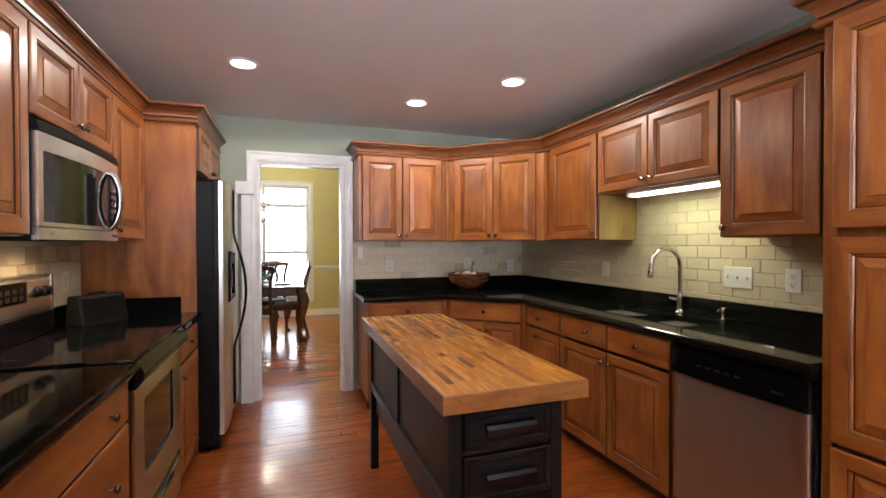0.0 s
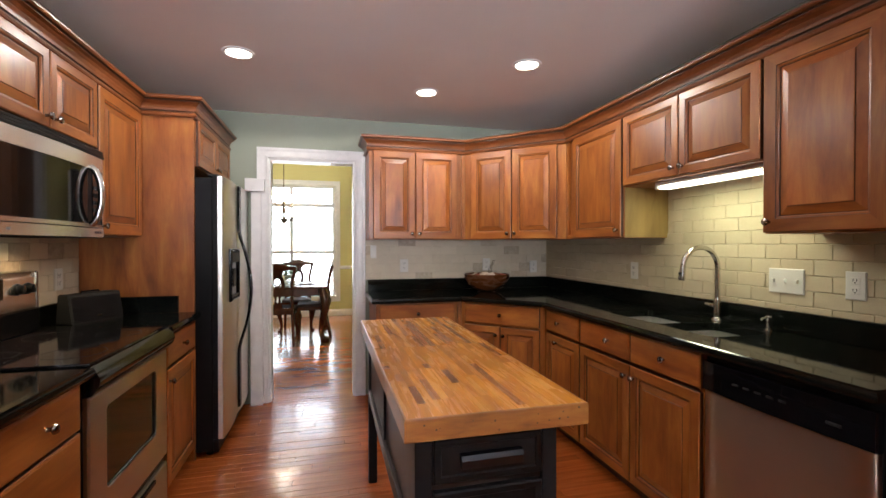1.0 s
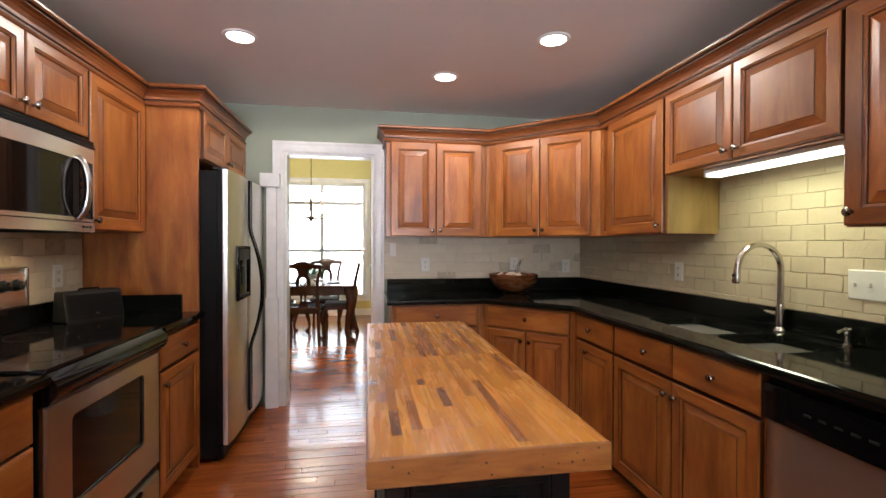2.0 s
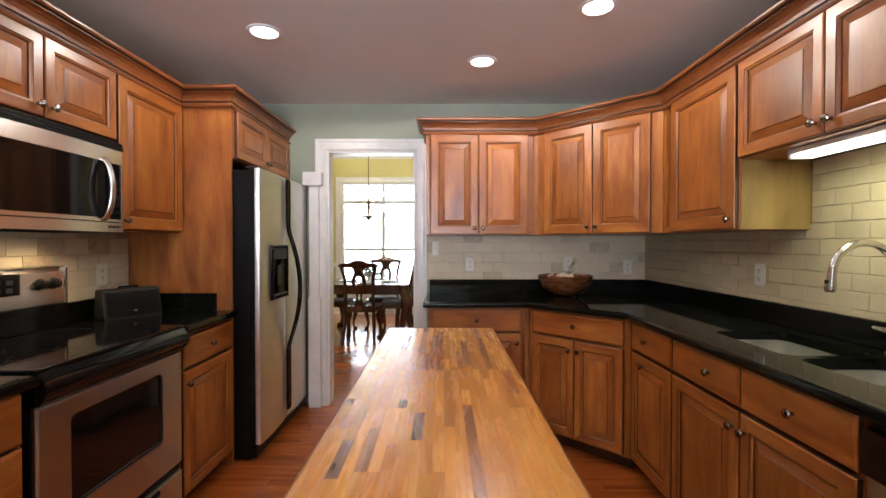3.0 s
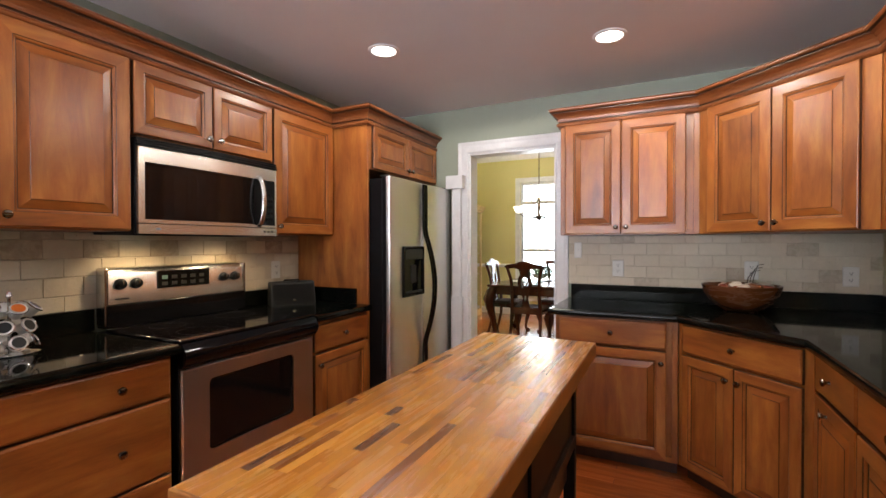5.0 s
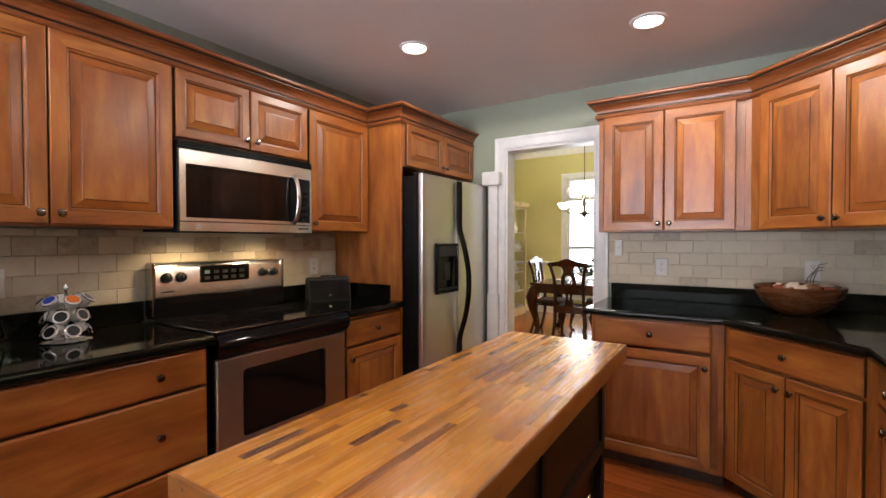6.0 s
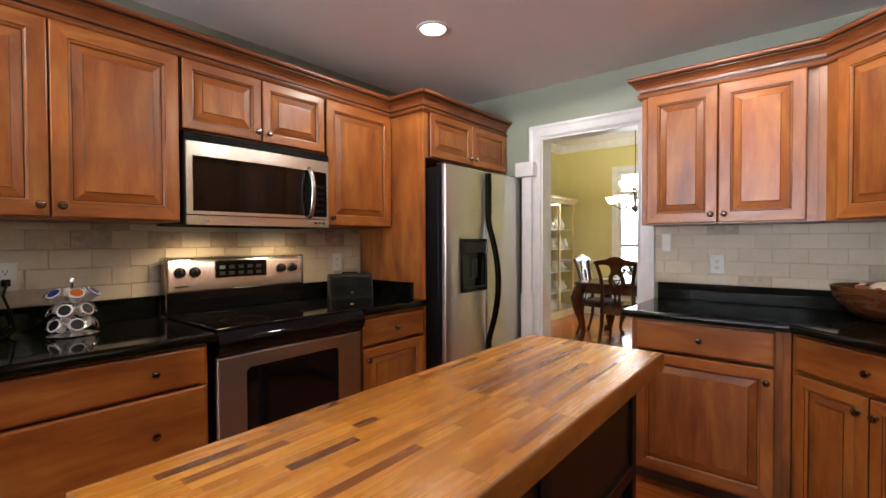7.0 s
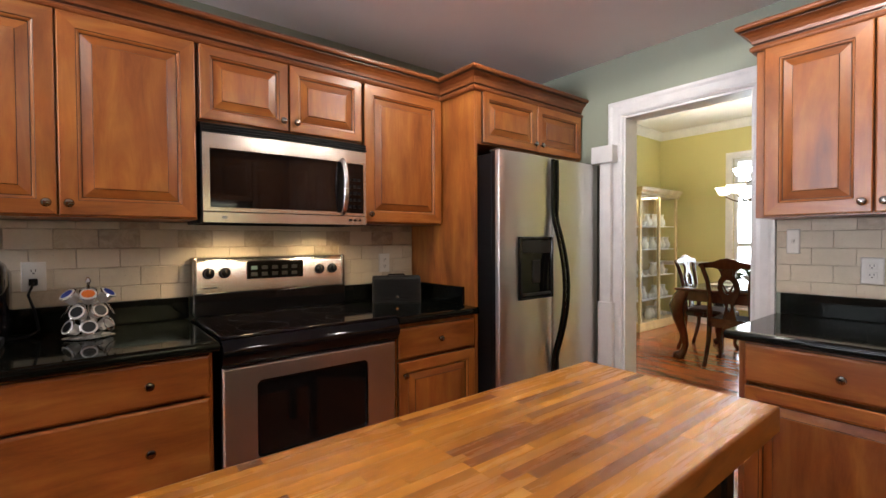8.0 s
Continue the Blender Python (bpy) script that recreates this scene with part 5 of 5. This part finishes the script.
for k in range(9):
    a = rng.random() * 6.283
    tube(bm, [(0.02 * math.cos(a), 0.02 * math.sin(a), 0.1), (0.09 * math.cos(a), 0.09 * math.sin(a), 0.27), (0.16 * math.cos(a), 0.16 * math.sin(a), 0.34 + 0.12 * rng.random())], [0.003, 0.002, 0.001], 5)
part("twigs", bm, STEM, c)
for x, y in ((-0.55, 7.0), (0.05, 6.95), (-0.25, 6.66), (-0.25, 7.4)):
    pl = tagged(part("plate", lathe(bmesh.new(), [(0.07, 0), (0.08, 0.004), (0.13, 0.014), (0.132, 0.017), (0.08, 0.008)], 30), CHINA, None, "white dinner plate on the dining table", smooth=True), category="plate", group="plates on the table")
    pl.location = (x, y, TZ + 0.0005)

# chandelier
c = root("chandelier", pose(-0.26, 6.98, 0), "bronze chandelier with two tiers of lit frosted glass shades", "chandelier")
part("canopy", lathe(bmesh.new(), [(0.06, DZC - 0.001), (0.058, DZC - 0.02), (0.02, DZC - 0.04)], 20), BRASS, c, smooth=True)
part("rod", lathe(bmesh.new(), [(0.006, 1.78), (0.006, DZC - 0.03)], 8), BRASS, c, smooth=True)
part("column", lathe(bmesh.new(), [(0.006, 1.615), (0.012, 1.625), (0.035, 1.655), (0.040, 1.68), (0.018, 1.71), (0.014, 1.76), (0.030, 1.80), (0.016, 1.86), (0.024, 1.96), (0.010, 2.04)], 18), BRASS, c, smooth=True)
SHADE = [(0.020, 0.0), (0.042, 0.008), (0.060, 0.030), (0.070, 0.058), (0.088, 0.085), (0.084, 0.085), (0.066, 0.059), (0.055, 0.032), (0.034, 0.012)]
for z, r, cnt, off in ((1.70, 0.27, 6, 0.2), (1.90, 0.15, 3, 0.6)):
    for k in range(cnt):
        a = off + 2 * math.pi * k / cnt
        ca, sa = math.cos(a), math.sin(a)
        pts = arc(10, lambda u: ((0.015 + (r - 0.015) * u) * ca, (0.015 + (r - 0.015) * u) * sa, z - 0.05 * math.sin(math.pi * u) + 0.035 * u))
        arm = part("arm", tube(bmesh.new(), pts, 0.0065, 8), BRASS, c, smooth=True)
        part("shade", lathe(bmesh.new(), SHADE, 20, (r * ca, r * sa, z + 0.035)), SHADE_GLOW, arm, "lit frosted glass shade", smooth=True)

# china cabinet
CW, CD, CH = 1.10, 0.36, 1.96
c = root("china_cabinet", pose(-1.71, 7.42, 0, 0, 0, 90), "cream display cabinet with glass doors full of china", "cabinet")
part("plinth", box(bmesh.new(), 0.0, CW, 0.0, CD, 0.0, 0.12, 0.006), TRAY, c)
part("top", box(bmesh.new(), -0.02, CW + 0.02, -0.025, CD, CH - 0.09, CH, 0.008), TRAY, c)
part("cornice", moulding(bmesh.new(), [(-0.02, CD), (-0.02, -0.025), (CW + 0.02, -0.025), (CW + 0.02, CD)][::-1], [(0, CH - 0.05), (-0.0, CH - 0.05), (-0.025, CH - 0.02), (-0.035, CH + 0.02), (0, CH + 0.02)]), TRAY, c)
part("back", boxed(0.01, CW - 0.01, CD - 0.012, CD, 0.12, CH - 0.09), TRAY, c)
for x0 in (0.0, CW / 2 - 0.025, CW - 0.05):
    part("post", box(bmesh.new(), x0, x0 + 0.05, 0.0, 0.03, 0.12, CH - 0.09, 0.003), TRAY, c)
for x0 in (0.0, CW - 0.03):
    part("rear_post", boxed(x0, x0 + 0.03, CD - 0.05, CD - 0.013, 0.12, CH - 0.09), TRAY, c)
SHELVES = [0.125, 0.42, 0.755, 1.13, 1.46]
for z in SHELVES[1:]:
    part("shelf", boxed(0.012, CW - 0.012, 0.035, CD - 0.014, z - 0.010, z), WHITE, c)
for x0, x1 in ((0.05, CW / 2 - 0.025), (CW / 2 + 0.025, CW - 0.05)):
    p = part("pane", boxed(x0, x1, 0.012, 0.016, 0.12, CH - 0.09), GLASS, c)
    p.visible_shadow = False
cup = tagged(part("china_cup", lathe(bmesh.new(), [(0.022, 0), (0.020, 0.006), (0.034, 0.03), (0.042, 0.07), (0.039, 0.07), (0.030, 0.03)], 14), CHINA, None, "white china cup on a cabinet shelf", smooth=True), category="china", group="china in the cabinet")
jug = tagged(part("china_jug", lathe(bmesh.new(), [(0.035, 0), (0.055, 0.03), (0.060, 0.07), (0.035, 0.12), (0.030, 0.15), (0.042, 0.175), (0.036, 0.175), (0.026, 0.15)], 16), CHINA, None, "white china jug on a cabinet shelf", smooth=True), category="china", group="china in the cabinet")
dish = tagged(part("china_plate", lathe(bmesh.new(), [(0.05, 0), (0.06, 0.004), (0.095, 0.014), (0.096, 0.017), (0.06, 0.008)], 20), CHINA, None, "white china plate standing on a cabinet shelf", smooth=True), category="china", group="china in the cabinet")
rng = random.Random(3)
kinds = [cup, jug, dish]
first = {0: True, 1: True, 2: True}
for z in SHELVES:
    for k in range(9):
        i = rng.choice([0, 0, 1, 1, 2])
        x, y = 0.09 + 0.115 * k + rng.uniform(-0.01, 0.01), 0.10 + 0.05 * rng.random()
        m = pose(-1.71, 7.42, 0, 0, 0, 90) @ (pose(x, y, z + 0.001) if i != 2 else pose(x, y + 0.13, z + 0.098, 78, 0, 0))
        if first[i]:
            kinds[i].matrix_basis, first[i] = m, False
        else:
            copy_thing(kinds[i], m)

# ---- staves of the butcher block ----
isl = bpy.data.objects["kitchen_island"]
rng = random.Random(11)
NS = 21
RIM = 0.006
SW, YJ = (IX1 - IX0 - 2 * RIM) / NS, 2.06      # width of a stave; the joint between the two halves of the block
# column, from, to, tone of the staves that stand out
MARKED = [(2, 1.386, 1.54, 3), (4, 1.41, 1.6, 2), (6, 1.727, 1.788, 3), (8, 1.542, 1.694, 3), (13, 1.314, 1.747, 2), (17, 2.075, 2.568, 2), (0, 1.75, 1.79, 3), (1, 1.6, 1.68, 2), (9, 1.4, 1.55, 1), (12, 1.56, 2.06, 1), (14, 2.12, 2.5, 2), 
          (11, 2.2, 2.62, 1), (8, 2.06, 2.28, 2), (19, 1.83, 2.06, 2), (20, 1.83, 2.06, 1), (7, 1.9, 2.06, 1), (4, 2.35, 2.6, 2), (2, 2.1, 2.4, 1), (1, 2.2, 2.34, 2), (10, 2.4, 2.7, 2), (6, 1.42, 1.52, 1), (3, 1.7, 1.84, 1)]
stave_mesh = {}
for i in range(NS):
    runs, at = [], IY0 + RIM
    for col, a, b, tone in sorted(MARKED) + [(i, IY1 - RIM, IY1, None)]:
        if col != i or b < at + 0.01:
            continue
        while a - at > 0.004:
            end = min(a, at + rng.choice([0.24, 0.32, 0.40, 0.52, 0.70] if at > 1.9 else [0.12, 0.18, 0.25, 0.32, 0.40, 0.52]))
            if at < YJ - 0.02 < end:
                end = min(a, YJ + rng.choice([0, 0, 0, 0.02]))
            if a - end < 0.05:
                end = a
            plain = i > 12 and at < YJ
            runs.append((at, end, rng.choice([0, 0, 0, 0, 1] if plain else [0, 0, 1, 1, 1, 1, 2, 2] if at > 1.9 else [0, 0, 0, 0, 1, 1, 1])))
            at = end
        if tone is not None:
            runs.append((at, b, tone))
            at = b
    for a, b, tone in runs:
        key = (round(b - a, 2), tone)
        if key not in stave_mesh:
            bm = bmesh.new()
            box(bm, 0.00004, SW - 0.00004, 0.00004, b - a - 0.00004, 0, IZ1 - IZ0)
            ob = part("stave", bm, STAVES[tone], isl)
            stave_mesh[key] = ob.data, b - a
        else:
            ob = new("stave", stave_mesh[key][0])
            ob.parent = isl
            ob.scale.y = (b - a) / stave_mesh[key][1]
        ob.location = (IX0 + RIM + SW * i, a, IZ0 + rng.uniform(-0.00015, 0.00015))


def edge_strip(length, m):
    """A rim board with a rounded outer top edge, its outer face towards -y."""
    bm = bmesh.new()
    h, r = IZ1 - IZ0, 0.005
    prof = [(RIM - 0.00004, 0), (0.002, 0), (0, 0.002)]
    prof += [(r - r * math.cos(a), h - r + r * math.sin(a)) for a in (radians(15 * k) for k in range(7))]
    prof.append((RIM - 0.00004, h))
    ends = []
    for x, s in ((0, 1), (length, -1)):
        ends.append([bm.verts.new((x + s * y, y, z)) for y, z in prof])
    lo, hi = ends
    for i in range(len(prof)):
        j = (i + 1) % len(prof)
        bm.faces.new((lo[i], hi[i], hi[j], lo[j]))
    bm.faces.new(lo), bm.faces.new(hi)
    part("edge_strip", bm, BLOCK_EDGE, isl, smooth=True).matrix_basis = m


edge_strip(IX1 - IX0, pose(IX0, IY0, IZ0))
edge_strip(IY1 - IY0, pose(IX1, IY0, IZ0, 0, 0, 90))
edge_strip(IX1 - IX0, pose(IX1, IY1, IZ0, 0, 0, 180))
edge_strip(IY1 - IY0, pose(IX0, IY1, IZ0, 0, 0, -90))
for k in range(14):
    bm = bmesh.new()
    r = rng.uniform(0.0012, 0.0034)
    lathe(bm, [(r, -0.0003), (r * 0.9, -0.0006), (r * 0.3, -0.0008)], 9, axis="y")
    ob = part("knot", bm, KNOT, isl)
    ob.location = (rng.uniform(IX0 + 0.02, IX1 - 0.02), IY0 + 0.0001, rng.uniform(IZ0 + 0.01, IZ1 - 0.01))

# ---- wall tiles ----
tile_mesh = {}
rng = random.Random(21)


def tile(parent, w, h, m, rough):
    """One tumbled tile: a worn, uneven outline with a soft edge."""
    key = (round(w, 3), round(h, 3), rough, rng.randrange(6))
    if key not in tile_mesh:
        bm = bmesh.new()
        k = max(1, round(w / 0.04))
        loop = [(w * i / k, 0) for i in range(k)] + [(w, 0), (w, h / 2)] + [(w - w * i / k, h) for i in range(k)] + [(0, h), (0, h / 2)]
        jit = [(rough * rng.uniform(-0.0011, 0.0011), rough * rng.uniform(-0.0021, 0.0015)) for _ in loop]
        dip = [rough * rng.uniform(-0.0008, 0.0012) for _ in loop]
        cols = []
        for d, y in ((0, 0), (0.0, -0.0104 + 0.0022 * rough), (0.0008 + 0.0014 * rough, -0.0112)):
            cols.append([bm.verts.new((min(max(x, d), w - d) + jx, y + (dy if y else 0), min(max(z, d), h - d) + jz)) for (x, z), (jx, jz), dy in zip(loop, jit, dip)])
        for a, b in zip(cols, cols[1:]):
            for i in range(len(loop)):
                bm.faces.new((a[i], a[(i + 1) % len(loop)], b[(i + 1) % len(loop)], b[i]))
        bm.faces.new(cols[-1])
        ob = part("tile", bm, TILE_CREAM if rough > 0.9 else TILE, parent, smooth=True)
        tile_mesh[key] = ob.data
    else:
        ob = new("tile", tile_mesh[key])
        ob.parent = parent
    ob.matrix_basis = m


def tiled(name, m, length, z0, z1, label, size, start, rough=0.5, bits=()):
    """Rows of tiles in running bond on a grout bed; size: pitch along and up; start: where a joint falls; bits: further (x0, x1, z0, z1) fields above."""
    bed = bmesh.new()
    box(bed, 0, length, 0.0016 * rough - 0.0102, 0, z0, z1)
    for x0, x1, a, b in bits:
        box(bed, x0, x1, 0.0016 * rough - 0.0102, 0, a, b)
    p = struct(name, bed, GROUT_SHADED if rough > 0.9 else GROUT, label, "backsplash")
    p.matrix_basis = m
    tp, tr = size
    for fx0, fx1, fz0, fz1 in [(0, length, z0, z1), *bits]:
        row = math.floor((fz0 - start[1]) / tr + 0.01)
        while start[1] + row * tr < fz1 - 0.008:
            lo, hi = max(start[1] + row * tr, fz0), min(start[1] + (row + 1) * tr, fz1)
            x = start[0] - (row % 2) * tp / 2
            x -= tp * math.ceil((x - fx0) / tp)
            while x < fx1 - 0.006:
                a, b = max(x, fx0 + 0.001), min(x + tp - 0.0006, fx1 - 0.001)
                if b - a > 0.008 and hi - lo > 0.008:
                    tile(p, b - a, hi - lo - 0.0006 - 0.0014 * rough, Matrix.Translation((a, -0.001, lo + 0.0003 + 0.0007 * rough)), rough)
                x += tp
            row += 1
    return p


tiled("backsplash_left", pose(XL, 0.96, 0, 0, 0, 90), 2.247, 1.013, 1.360, "tumbled travertine tiles behind the range", (0.146, 0.082), (0.127, 0.999), 0.8)
tiled("backsplash_back", pose(0.670, YB, 0, 0, 0, 0), XR - 0.670 - 0.012, 1.013, 1.360, "tumbled travertine tiles along the back wall", (0.155, 0.079), (0.135, 0.991), 0.3)
tiled("backsplash_right", pose(XR, YB, 0, 0, 0, -90), YB - 1.092, 1.013, 1.3895, "cream tumbled tiles behind the sink", (0.150, 0.0695), (0.015, 0.973), 1.0, [(YB - 2.560, YB - 1.665, 1.3895, 1.664)])

# ---- floor strips ----
PW = 0.0572
plank_mesh = {}
rng = random.Random(31)
far = bmesh.new()
y = YF
while y < DYB:
    x, xe = (DXL, DXR) if y > YB + 0.03 else (XL, XR)
    first = True
    while x < xe - 0.01:
        L = 0.1 * (rng.choice([2, 3, 4, 5, 7, 9]) if first else rng.choice([6, 7, 8, 9, 10, 12, 14]))
        first = False
        L = round(min(L, xe - x), 3)
        if 1.75 < y < 4.75 and x + L > -0.62 and x < 1.95:
            if L not in plank_mesh:
                bm = bmesh.new()
                box(bm, 0.0006, L - 0.0006, -PW / 2 + 0.0005, PW / 2 - 0.0005, -0.012, 0, 0.0008, seg=1)
                ob = part("floor_strip", bm, FLOOR, floor)
                plank_mesh[L] = ob.data
            else:
                ob = new("floor_strip", plank_mesh[L])
                ob.parent = floor
            ob.matrix_basis = pose(x, y + PW / 2, rng.uniform(-0.0003, 0.0), rng.gauss(0, 0.36), rng.gauss(0, 0.03), 0)
        else:
            r = math.tan(radians(rng.gauss(0, 0.06))) * PW / 2
            a, b = x + 0.0006, x + L - 0.0006
            vs = [far.verts.new(p) for p in ((a, y + 0.0005, -r), (b, y + 0.0005, -r), (b, y + PW - 0.0005, r), (a, y + PW - 0.0005, r), (a, y + 0.0005, -0.012), (b, y + 0.0005, -0.012), (b, y + PW - 0.0005, -0.012), (a, y + PW - 0.0005, -0.012))]
            for q_ in ((0, 1, 2, 3), (0, 4, 5, 1), (1, 5, 6, 2), (2, 6, 7, 3), (3, 7, 4, 0)):
                far.faces.new([vs[i] for i in q_])
        x += L
    y += PW
tagged(part("floor_strips", far, FLOOR_FAR, floor, "glossy reddish oak floor strips"), kind="stuff")
